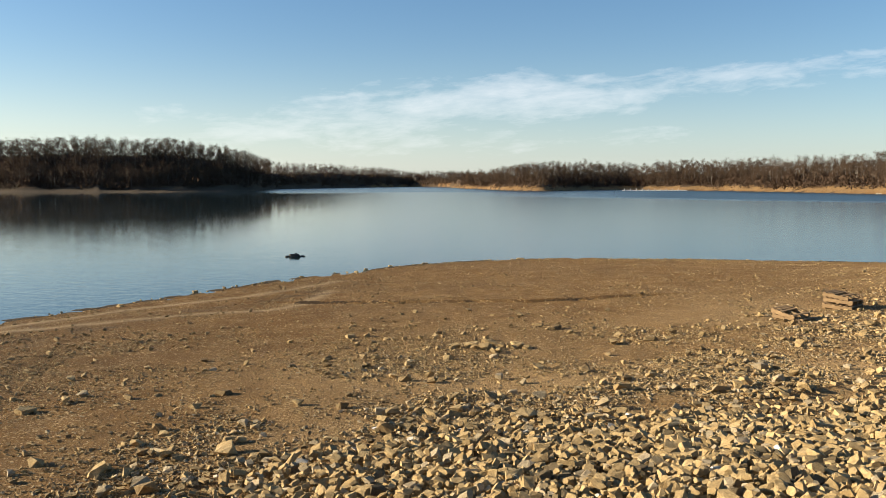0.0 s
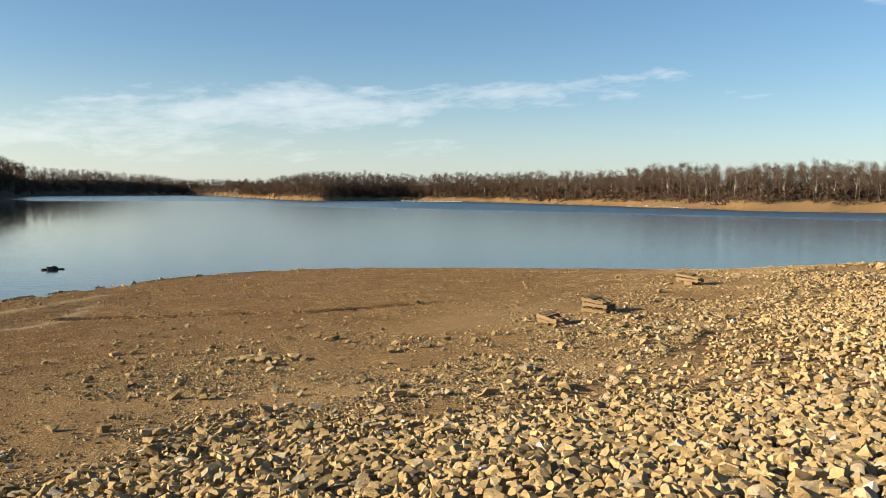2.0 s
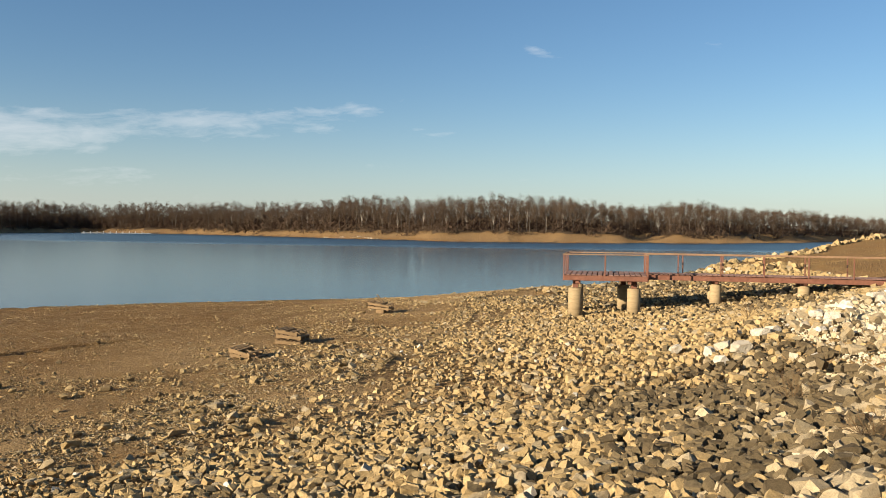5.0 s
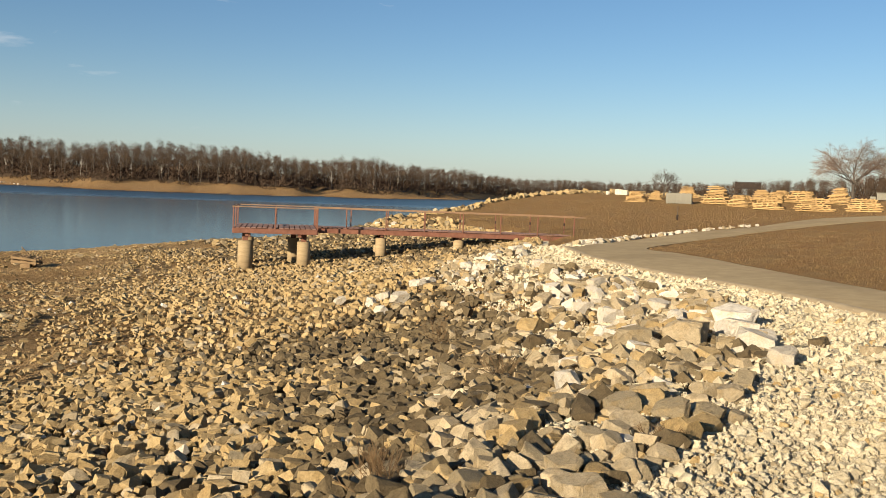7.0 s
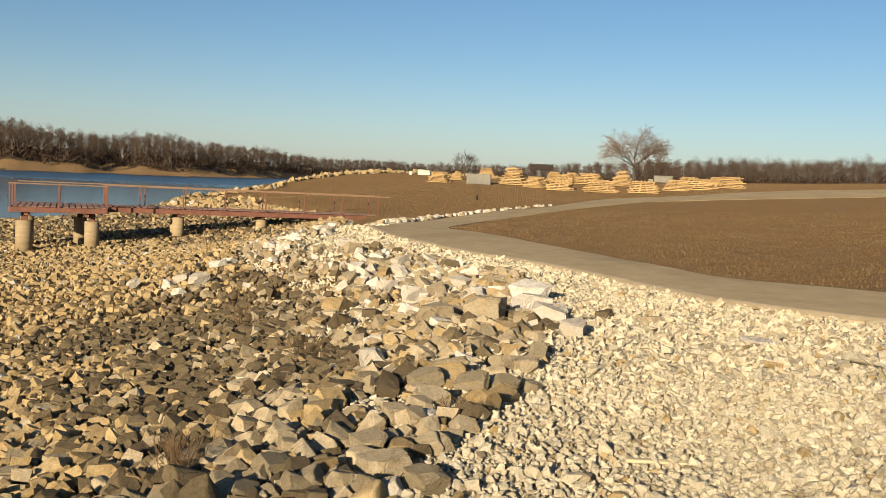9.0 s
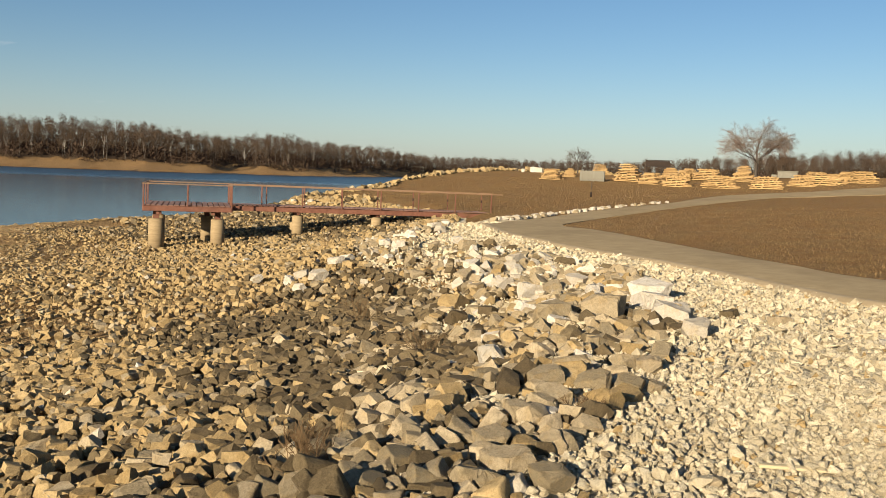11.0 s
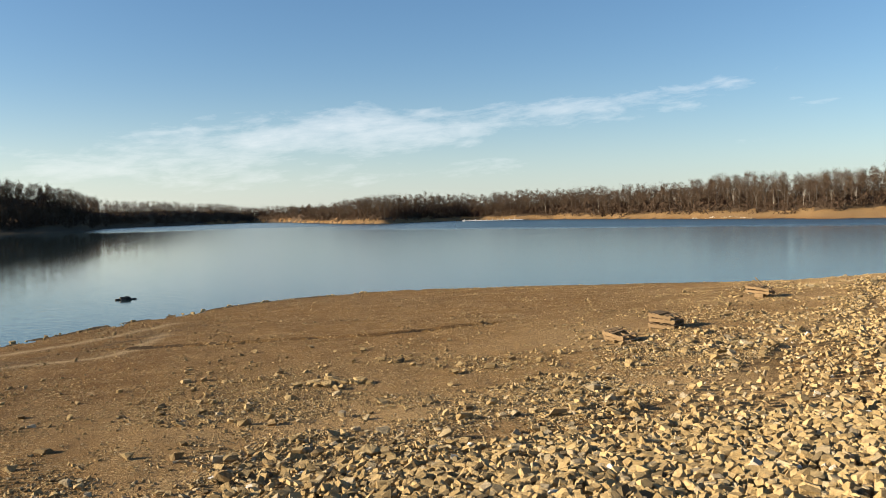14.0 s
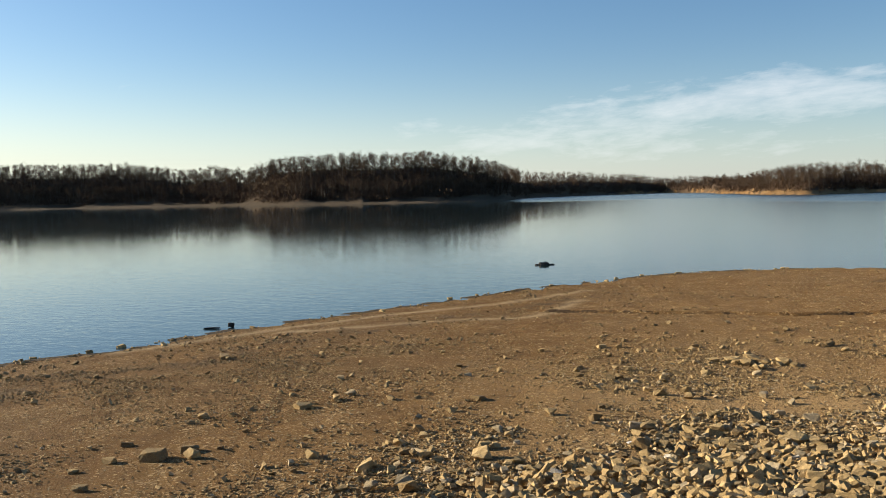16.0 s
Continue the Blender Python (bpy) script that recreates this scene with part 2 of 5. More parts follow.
GROUND = ground_material()
WATER = water_material()
PATH = plain_material("worn_concrete_path", (0.325, 0.240, 0.129), (0.426, 0.323, 0.179), 2.2, 0.95, 0.25, specular=0.1)
RUST = plain_material("red_brown_painted_steel", (0.145, 0.058, 0.035), (0.225, 0.098, 0.060), 9.0, 0.65, 0.25)
DECK = plain_material("weathered_deck_boards", (0.20, 0.11, 0.08), (0.31, 0.19, 0.15), 12.0, 0.85, 0.3, stretch=(1, 0.1, 1))
CONCRETE = plain_material("stained_concrete", (0.25, 0.178, 0.092), (0.42, 0.318, 0.180), 4.0, 0.9, 0.35, stretch=(0.5, 0.5, 2.0))
LUMBER = plain_material("fresh_pine_lumber", (0.36, 0.225, 0.090), (0.60, 0.40, 0.175), 8.0, 0.8, 0.2, own=0.6)
OLDWOOD = plain_material("weathered_pallet_wood", (0.179, 0.113, 0.055), (0.322, 0.218, 0.111), 9.0, 0.9, 0.35, stretch=(0.15, 1, 1), own=0.5)
SLAB = plain_material("pale_grey_boards", (0.185, 0.170, 0.129), (0.258, 0.241, 0.189), 3.0, 0.85, 0.2)
DARKWOOD = plain_material("dark_stained_wood", (0.020, 0.013, 0.009), (0.045, 0.028, 0.018), 5.0, 0.8, 0.2)
BARK = plain_material("grey_brown_bark", (0.069, 0.056, 0.044), (0.146, 0.122, 0.094), 1.2, 0.95, 0.4, own=0.5)
PALEBARK = plain_material("pale_sycamore_bark", (0.223, 0.198, 0.161), (0.384, 0.353, 0.304), 0.8, 0.9, 0.3, own=0.2)
TWIG = plain_material("bare_twigs", (0.069, 0.046, 0.030), (0.123, 0.084, 0.054), 0.35, 0.95, 0.0, own=0.6, specular=0.05)
SCRUB = plain_material("dry_scrub", (0.056, 0.037, 0.025), (0.100, 0.066, 0.044), 0.6, 0.95, 0.0, own=0.6, specular=0.05)
STRAW = plain_material("dry_grass_blades", (0.202, 0.122, 0.050), (0.377, 0.260, 0.120), 0.8, 0.95, 0.0, own=0.55, specular=0.05)
WEED = plain_material("dry_weed_stems", (0.10, 0.062, 0.032), (0.20, 0.13, 0.066), 3.0, 0.95, 0.0, own=0.5, specular=0.05)
WHITE = plain_material("white_painted_metal", (0.66, 0.66, 0.63), (0.78, 0.78, 0.75), 2.0, 0.6, 0.1)
RAIL = plain_material("weathered_brown_rail", (0.20, 0.115, 0.065), (0.32, 0.20, 0.115), 11.0, 0.8, 0.3)
RUBBER = plain_material("black_wet_rubber", (0.010, 0.010, 0.010), (0.022, 0.020, 0.018), 8.0, 0.55, 0.3)
LITTER = plain_material("crumpled_pale_plastic", (0.60, 0.58, 0.55), (0.75, 0.73, 0.70), 6.0, 0.5, 0.3)

# ================= shape of the land =================


def curve(points, steps=6):
    """A smooth line through the given points."""
    p = np.array(points, float)
    q = np.vstack([2 * p[0] - p[1], p, 2 * p[-1] - p[-2]])
    out = []
    for k in range(1, len(q) - 2):
        a0, a1, a2, a3 = q[k - 1], q[k], q[k + 1], q[k + 2]
        for s in np.arange(steps) / steps:
            out.append(0.5 * (2 * a1 + (a2 - a0) * s + (2 * a0 - 5 * a1 + 4 * a2 - a3) * s**2 + (3 * a1 - a0 - 3 * a2 + a3) * s**3))
    return np.array(out + [p[-1]])


def distance(x, y, line):
    """How far each place lies from a line."""
    best = np.full(x.shape, 1e9)
    for (ax, ay), (bx, by) in zip(line[:-1], line[1:]):
        dx, dy = bx - ax, by - ay
        s = np.clip(((x - ax) * dx + (y - ay) * dy) / (dx * dx + dy * dy + 1e-12), 0, 1)
        np.minimum(best, (x - ax - s * dx) ** 2 + (y - ay - s * dy) ** 2, out=best)
    return np.sqrt(best)


def inside(x, y, line):
    """Whether each place lies within the closed outline."""
    hit = np.zeros(x.shape, bool)
    for (ax, ay), (bx, by) in zip(line, np.roll(line, -1, axis=0)):
        if ay != by:
            hit ^= ((ay > y) != (by > y)) & (x < (bx - ax) * (y - ay) / (by - ay) + ax)
    return hit


SHORE = curve([(-60, -200), (-38, -30), (-30, 0), (-24, 15), (-21, 21.7), (-19, 24.8), (-17.2, 29.6), (-12.1, 38.3), (-8.5, 44.9), (-2.9, 52), (1.3, 55.4),
               (8.3, 58), (19, 56.5), (28, 54.5), (34, 53), (42, 53), (50, 53), (62, 54), (76, 56), (92, 56), (108, 53), (140, 50), (230, 44), (420, 30)])
TOE = curve([(-40, -200), (-15, -20), (-7.4, 2), (-4.6, 9.2), (-2.7, 13.1), (1.4, 15.2), (5.8, 16.5), (11.3, 20.8), (16, 25.7), (22.3, 31.2), (30, 41), (38, 45),
             (44, 45.5), (52, 47), (62, 48), (75, 49.5), (88, 49.5), (102, 47), (132, 44), (222, 38), (410, 24)])
CREST = curve([(-20, -200), (-8, -15), (-3, -2), (1, 2), (4.5, 3.0), (8, 3.2), (11, 3.6), (15, 5.2), (19, 9), (24, 13.5), (32, 16.3), (38.5, 18.8),
               (41.8, 23), (44.2, 28.5), (46.2, 34), (52, 38.4), (61, 39.6), (74, 41), (84, 40.5), (95, 38), (122, 36), (212, 30), (400, 16)])
BEHIND = np.array([(3500, 0), (3500, -3500), (-60, -3500)], float)
# far shore: bearing (degrees left of +y) and distance of the water's edge
FAR = np.array([(-180, 900), (-104, 300), (-86, 310), (-80, 400), (-74, 560), (-66, 690), (-61, 610), (-57, 480), (-53, 412), (-50.5, 396), (-48.2, 412), (-47, 376),
                (-43, 368), (-39, 372), (-34.5, 380), (-33, 404), (-28, 465), (-23, 560), (-18, 690), (-12, 790), (-9, 735), (-6.5, 650), (-4, 740), (-2.8, 900), (-1.5, 1100),
                (-0.5, 1500), (2, 1900), (7, 1330), (11, 1000), (12.5, 700), (14.5, 650), (20, 615), (27, 640), (30, 720), (34, 765), (44, 820), (60, 850), (100, 900), (180, 900)], float)
# how high the woods stand against the sky: bearing, degrees above the level
TOPS = np.array([(-100, 2.3), (-88, 2.3), (-85, 2.05), (-81, 1.43), (-75, 1.14), (-70, 1.1), (-64, 0.95), (-58.5, 1.02), (-57.3, 1.2), (-56, 1.5), (-54, 1.72), (-51.7, 2.06), (-50.2, 1.95), (-49, 1.72),
                 (-48, 1.7), (-46.6, 1.85), (-44.5, 2.1), (-43.2, 2.38), (-39, 2.42), (-34.7, 2.42), (-33.4, 2.25), (-32.2, 2.52), (-29.3, 2.38), (-27, 2.12), (-23.4, 1.85), (-20, 1.65), (-12, 1.55),
                 (-8, 1.62), (-5, 1.5), (-3.8, 1.3), (-3.3, 1.04), (1.9, 0.9), (4.4, 1.2), (8, 1.43), (11, 1.52), (12.9, 2.12), (14.5, 2.6), (17.8, 3.15), (25, 3.05), (27.5, 2.8), (29.6, 1.97),
                 (31.6, 2.35), (33.3, 2.0), (37, 2.47), (60, 2.3), (180, 1.0)], float)
WOOD_SIZE = np.array([(-100, 0.8), (-61.5, 0.78), (-60.5, 0.88), (-47, 0.86), (-28, 0.9), (-1.6, 0.95), (2, 1.1), (11, 1.05), (13, 0.98), (60, 0.98)], float)


def hill_rise(bearing):
    """How far the wooded ground climbs behind the far shore."""
    d = np.interp(bearing, FAR[:, 0], FAR[:, 1])
    crown = 5.0 + np.tan(np.radians(np.interp(bearing, TOPS[:, 0], TOPS[:, 1]))) * (d + 95)
    return np.clip(crown - 4.8 - 14.6 * np.interp(bearing, WOOD_SIZE[:, 0], WOOD_SIZE[:, 1]), 0.3, 40)


def value_noise(x, y, seed=0):
    """Smooth noise from -1 to 1 on a unit grid."""
    i, j = np.floor(x).astype(np.int64), np.floor(y).astype(np.int64)
    u, v = x - i, y - j
    u, v = u * u * (3 - 2 * u), v * v * (3 - 2 * v)

    def corner(a, b):
        k = (a * 374761393 + b * 668265263 + seed * 974711) & 0x7FFFFFFF
        k = ((k ^ (k >> 13)) * 1274126177) & 0x7FFFFFFF
        return ((k ^ (k >> 16)) & 0xFFFF) / 32767.5 - 1

    return (corner(i, j) * (1 - u) + corner(i + 1, j) * u) * (1 - v) + (corner(i, j + 1) * (1 - u) + corner(i + 1, j + 1) * u) * v


def smooth(s):
    s = np.clip(s, 0, 1)
    return s * s * (3 - 2 * s)


def shelf(x, y):
    """The gravelled and grassed ground above the bank."""
    x, y = np.clip(x, -10, 88), np.clip(y, -30, 42)
    return 3.2756 + 0.0026 * x - 0.053 * y + 0.000327 * x * x + 0.0001034 * x * y + 0.00072 * y * y - 0.7 * np.exp(-(((x - 55) / 17) ** 2)) * smooth((y - 26) / 10) - 0.36 * np.exp(-((x - 37) ** 2 + (y - 18.5) ** 2) / 60)


def rise(x, y):
    """How far up the stone bank a place lies: under 0 on the beach and in the lake, 0 at the toe, 1 at the crest, above 1 on the shelf."""
    dt, dc = distance(x, y, TOE), distance(x, y, CREST)
    in_t, in_c = inside(x, y, np.vstack([TOE, BEHIND])), inside(x, y, np.vstack([CREST, BEHIND]))
    return np.where(in_c, 1 + dc / 10, np.where(in_t, dt / (dt + dc + 1e-6), -dt / 10))


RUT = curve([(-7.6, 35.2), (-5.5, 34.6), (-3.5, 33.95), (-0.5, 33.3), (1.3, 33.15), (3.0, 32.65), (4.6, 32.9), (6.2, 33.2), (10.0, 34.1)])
TRACK_A, TRACK_B = curve([(-18.5, 24), (-15.2, 29.3), (-11.9, 33.9), (-8.4, 38.0), (-5.3, 43.5)]), curve([(-14.5, 28.2), (-9.5, 31.0), (-6.1, 32.9), (-5.2, 39.0)])
WHEEL_A, WHEEL_B = curve([(-10.2, 19.2), (-8.5, 15.0), (-7.1, 11.8)]), curve([(-9.7, 19.3), (-8.0, 15.2), (-6.5, 11.7)])


def land(x, y):
    x, y = np.asarray(x, float), np.asarray(y, float)
    r, bearing = np.hypot(x, y), np.degrees(np.arctan2(-x, y))
    dw = distance(x, y, SHORE)
    dry = inside(x, y, np.vstack([SHORE, BEHIND]))
    up = rise(x, y)
    dt = distance(x, y, TOE)
    beach = 1.0 * (dw / (dw + dt + 1e-6)) ** 1.15
    bank = 1.0 + (shelf(x, y) - 1.0) * np.clip(up, 0, 1) ** np.interp(x, [12, 24], [1.25, 2.1])
    near = np.where(up >= 0, bank, np.where(dry, beach, -np.minimum(0.07 * dw, 4.0)))
    wide = np.clip(r / 60, 0.2, 1) * np.where(up > 1, 0.5, 1.0)
    near = near + np.where(dry, 0.10 * wide * smooth(dw / 6) * value_noise(x / 6, y / 6, 1), 0)
    near = near + np.where(dry & (r < 80), 0.025 * value_noise(x / 0.9, y / 0.9, 2) + 0.012 * value_noise(x / 0.35, y / 0.35, 3), 0)
    close = (r < 70) & (up < 0) & dry
    # a low broken ledge that runs across the beach in short offset steps
    step = (x + 0.3 * value_noise(x / 1.1, 0 * x, 11)) / 0.75
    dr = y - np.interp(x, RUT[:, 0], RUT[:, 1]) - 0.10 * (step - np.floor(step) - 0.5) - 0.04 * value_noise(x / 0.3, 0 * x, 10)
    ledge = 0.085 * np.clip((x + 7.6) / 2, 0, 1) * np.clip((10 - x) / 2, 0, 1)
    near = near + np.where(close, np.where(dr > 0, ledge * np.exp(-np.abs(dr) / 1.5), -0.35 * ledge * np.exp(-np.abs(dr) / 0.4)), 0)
    for line in (WHEEL_A, WHEEL_B):
        near = near - np.where(close, 0.034 * np.clip(0.6 + value_noise(x / 0.5, y / 0.5, 7), 0, 1.2) * np.exp(-(((distance(x, y, line) + 0.05 * value_noise(x / 0.4, y / 0.4, 8)) / 0.07) ** 2)), 0)
    shore, hill = np.interp(bearing, FAR[:, 0], FAR[:, 1]), hill_rise(bearing)
    u = r - shore + 6 * value_noise(bearing / 1.3, 0 * r, 4) + 3 * value_noise(bearing / 0.35, 0 * r, 5)
    foot = 2.4 * smooth(u / 34) + 2.4 * smooth((u - 32 - 6 * value_noise(bearing / 0.6, 0 * r + 3, 6)) / 7)
    far = np.where(u > 0, foot + hill * smooth((u - 38) / 70), -np.minimum(-0.05 * u, 4.0))
    far = far + np.where(u > 20, 1.2 * value_noise(x / 45, y / 45, 9), 0)
    return np.where(r < 250, near, np.maximum(near, far))


def mesh_from(name, verts, faces, materials, indices=None, flat=True):
    """A mesh from arrays of places and of triangles or quads."""
    me = bpy.data.meshes.new(name)
    verts, faces = np.asarray(verts, np.float32), np.asarray(faces, np.int32)
    k = faces.shape[1]
    me.vertices.add(len(verts))
    me.vertices.foreach_set("co", verts.ravel())
    me.loops.add(faces.size)
    me.loops.foreach_set("vertex_index", faces.ravel())
    me.polygons.add(len(faces))
    me.polygons.foreach_set("loop_start", np.arange(len(faces), dtype=np.int32) * k)
    me.polygons.foreach_set("loop_total", np.full(len(faces), k, np.int32))
    for m in materials:
        me.materials.append(m)
    if indices is not None:
        me.polygons.foreach_set("material_index", np.asarray(indices, np.int32))
    me.update(calc_edges=True)
    me.validate()
    if flat:
        me.shade_flat()
    else:
        me.shade_smooth()
    return me


# one sheet of ground, finer near the water's edge where the path of the walk looks
bearings = np.radians(np.concatenate([np.arange(-180, -100, 4.0), np.arange(-100, -22, 0.56), np.arange(-22, 32, 0.3), np.arange(32, 62, 0.45), np.arange(62, 180, 4.0)]))
radii = np.concatenate([[0.0], np.geomspace(1.2, 14.9, 80), np.geomspace(15, 29.9, 80), np.geomspace(30, 38, 90), np.geomspace(38.2, 75, 80), np.geomspace(75.5, 3600, 130)])
BB, RR = np.meshgrid(bearings, radii)
GX, GY = -np.sin(BB) * RR, np.cos(BB) * RR
UP = rise(GX, GY)
GZ = land(GX, GY) - np.where(RR < 60, 0.20 * smooth((UP - 0.02) / 0.12) * smooth((1.10 - UP) / 0.08), 0)  # soil lies deep between the stones
nb, nr = len(bearings), len(radii)
idx = np.arange(nb * nr).reshape(nr, nb)
quads = np.stack([idx[:-1], np.roll(idx, -1, 1)[:-1], np.roll(idx, -1, 1)[1:], idx[1:]], -1).reshape(-1, 4)
me = mesh_from("ground", np.stack([GX, GY, GZ], -1).reshape(-1, 3), quads[:, ::-1], [GROUND], flat=False)
up_all = UP
dw_all = distance(GX, GY, SHORE)
path_edge = curve([(10.2, -9), (11.3, -4), (13.4, 0.2), (15.0, 1.6), (17.8, 4.0), (21.3, 7.6), (25.2, 10.9), (29.5, 13.5), (33.0, 14.8), (37.0, 14.9), (41, 14.0), (46, 12.8), (56, 11.5)])
lawn = inside(GX, GY, np.vstack([path_edge + (0.6, -0.4), np.array([(80, 32), (400, 14), (3000, -10), (3000, -3000), (5, -3000), (8, -30)])]))
spit = (GX > 36) & (GY > 11.0) & (up_all > 1.0)
far_wood = (RR > 250) & (GZ > 4.3)
grass = (lawn | spit) & (up_all > 1.0) | far_wood
gravel = (up_all > 0.97) & ~grass & (RR < 60)
# wet shore and lake bed, plus painted shade on the far bank beyond 5 degrees
wet_and_shade = (up_all < 0) & (dw_all < 0.55) | (GZ < -0.02) | (RR > 250) & (BB > radians(5)) & (GZ < 4.4)
zone = np.ones((nb * nr, 4), np.float32)
zone[:, 0], zone[:, 1], zone[:, 2] = wet_and_shade.ravel(), grass.ravel(), gravel.ravel()
layer = me.color_attributes.new("zone", "FLOAT_COLOR", "POINT")
layer.data.foreach_set("color", zone.ravel())
sand = np.zeros((nb * nr, 4), np.float32)
# the RUT term paints the shade of the ledge face as a dark strip
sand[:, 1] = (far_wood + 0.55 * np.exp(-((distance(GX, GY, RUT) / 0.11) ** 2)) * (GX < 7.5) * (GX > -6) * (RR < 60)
              + 0.46 * np.exp(-(((dw_all - 5.5) / 3.4) ** 2)) * smooth((1 - GX) / 5) * (UP < 0) * (RR < 60)).ravel()
sand[:, 2] = (1.0 * smooth((GX + 9 + 2.5 * value_noise(GX / 4, GY / 4, 51)) / 10) * (0.62 + 0.5 * value_noise(GX / 5, GY / 3, 52)).clip(0.2, 1) * np.clip(1 + UP / 1.4, 0.12, 1) * (RR < 80)).ravel()
bank_sand = 0.22 * ((RR > 250) & (RR < 900) & (BB < radians(5)) & (GZ > 0.15) & ~far_wood).reshape(-1, 1)
sand[:, :1] = bank_sand + 0.8 * np.exp(-((np.minimum(distance(GX, GY, TRACK_A), distance(GX, GY, TRACK_B)) / 0.38) ** 2)).reshape(-1, 1)
me.color_attributes.new("track", "FLOAT_COLOR", "POINT").data.foreach_set("color", sand.ravel())
tagged(new("ground", me), "dry brown lake bed, grass and far shores of a drawn-down lake", "ground", kind="structure")

# water: one level sheet
wx = np.array([-1, 1, 1, -1]) * 3400.0
wy = np.array([-1, -1, 1, 1]) * 3400.0
water = tagged(new("water", mesh_from("water", np.stack([wx, wy, 0 * wx], -1), [[0, 1, 2, 3]], [WATER], flat=False)),
               "blue-grey lake with a lightly rippled, half mirror-like surface", "lake", kind="structure")


def at(x, y):
    """Height of the ground at one place."""
    return float(land(np.array([x]), np.array([y]))[0])


def ribbon(name, left, right, thick, m, lift, steps=70):
    """A strip of paving between two edges, lying on the ground, with real thickness."""
    def even(line):
        s = np.r_[0, np.cumsum(np.hypot(*np.diff(line, axis=0).T))]
        return np.stack([np.interp(np.linspace(0, s[-1], steps), s, line[:, k]) for k in (0, 1)], -1)
    l, r = even(left), even(right)
    across = 7
    grid = np.array([l + (r - l) * k / (across - 1) for k in range(across)])
    z = land(grid[..., 0], grid[..., 1])
    for _ in range(3):
        z[:, 1:-1] = (z[:, :-2] + z[:, 1:-1] + z[:, 2:]) / 3
    z = z + lift * np.array([0.35, 0.75, 1.0, 1.05, 1.0, 0.75, 0.35])[:, None]
    top = np.concatenate([grid, z[..., None]], -1)
    v = np.vstack([top.reshape(-1, 3), top.reshape(-1, 3), (top - (0, 0, thick)).reshape(-1, 3)])
    i = np.arange(across * steps).reshape(across, steps)
    o = across * steps
    f = np.stack([i[:-1, :-1], i[1:, :-1], i[1:, 1:], i[:-1, 1:]], -1).reshape(-1, 4).tolist()
    f += (o + np.stack([i[0, :-1], i[0, 1:], i[0, 1:] + o, i[0, :-1] + o], -1)).tolist()
    f += (o + np.stack([i[-1, 1:], i[-1, :-1], i[-1, :-1] + o, i[-1, 1:] + o], -1)).tolist()
    return new(name, mesh_from(name, v, f, [m], flat=False))


path_inner = curve([(13.5, -10), (14.9, -4), (17.1, 0.2), (19.2, 2.0), (23.4, 5.2), (26.9, 7.7), (30.0, 10.3), (31.2, 11.3), (32.2, 12.0)])
outer = curve([(10.2, -9), (11.3, -4), (13.4, 0.2), (15.0, 1.6), (17.8, 4.0), (21.3, 7.6), (25.2, 10.9), (28.6, 13.1), (31.3, 14.6)])
tagged(ribbon("path", outer, path_inner, 0.25, PATH, 0.05), "tan-grey concrete footpath curving along the top of the bank", "path", kind="structure")
tagged(ribbon("path_edging", outer + (-0.06, 0.05), outer + (0.22, -0.20), 0.2, plain_material("sandy_path_edge", (0.36, 0.27, 0.15), (0.46, 0.36, 0.22), 6.0, 0.95, 0.3), 0.07), "band of tan sand along the edge of the path", "trim", kind="structure")
tagged(ribbon("path", curve([(29.6, 13.6), (32.2, 14.9), (35, 14.6), (39.6, 14.1), (44.8, 12.8), (48.7, 11.1), (59.2, 9.4), (65.1, 4.7), (71.3, 0.6), (76, -8), (80, -25)]),
              curve([(30.0, 10.4), (31.4, 11.3), (34, 11.5), (38.7, 11.1), (44.4, 9.8), (51.1, 8.1), (57.2, 5.7), (61.6, 0.5), (66, -9), (70, -26)]), 0.25, PATH, 0.05),
       "tan-grey concrete footpath climbing the grassy slope", "path", kind="structure")


# ================= building helpers =================


def part(name, data, parent, label="", m=None):
    """A mesh as one part of a thing, at the pose m within it."""
    ob = new(name, data)
    ob.parent = parent
    if m is not None:
        ob.matrix_local = m
    if label:
        ob["label"] = label
    return ob


def thing(name, m, label, category, group=""):
    ob = new(name)
    ob.matrix_world = m
    ob.empty_display_size = 0.2
    return tagged(ob, label, category, group)


def bm_mesh(name, bm, m, smooth_faces=False):
    me = bpy.data.meshes.new(name)
    bm.to_mesh(me)
    bm.free()
    me.materials.append(m)
    if smooth_faces:
        me.shade_smooth()
    return me


def box_mesh(name, sx, sy, sz, m, bevel=0.0, wobble=0.0, seed=0):
    """A sawn or cast block, centred, with broken edges and slightly uneven corners."""
    bm = bmesh.new()
    bmesh.ops.create_cube(bm, size=1.0)
    rs = random.Random(seed)
    for v in bm.verts:
        v.co = Vector((v.co.x * sx, v.co.y * sy, v.co.z * sz)) + Vector([rs.uniform(-wobble, wobble) for _ in range(3)])
    if bevel:
        bmesh.ops.bevel(bm, geom=bm.edges[:], offset=bevel, segments=1, affect="EDGES")
    return bm_mesh(name, bm, m)


def tube_mesh(name, radius, length, m, sides=14, bevel=0.02):
    bm = bmesh.new()
    bmesh.ops.create_cone(bm, cap_ends=True, segments=sides, radius1=radius * 1.04, radius2=radius, depth=length)
    if bevel:
        rim = [e for e in bm.edges if all(v.co.z > 0 for v in e.verts)]
        bmesh.ops.bevel(bm, geom=rim, offset=bevel, segments=2, affect="EDGES")
    for face in bm.faces:
        face.smooth = abs(face.normal.z) < 0.9
    return bm_mesh(name, bm, m)


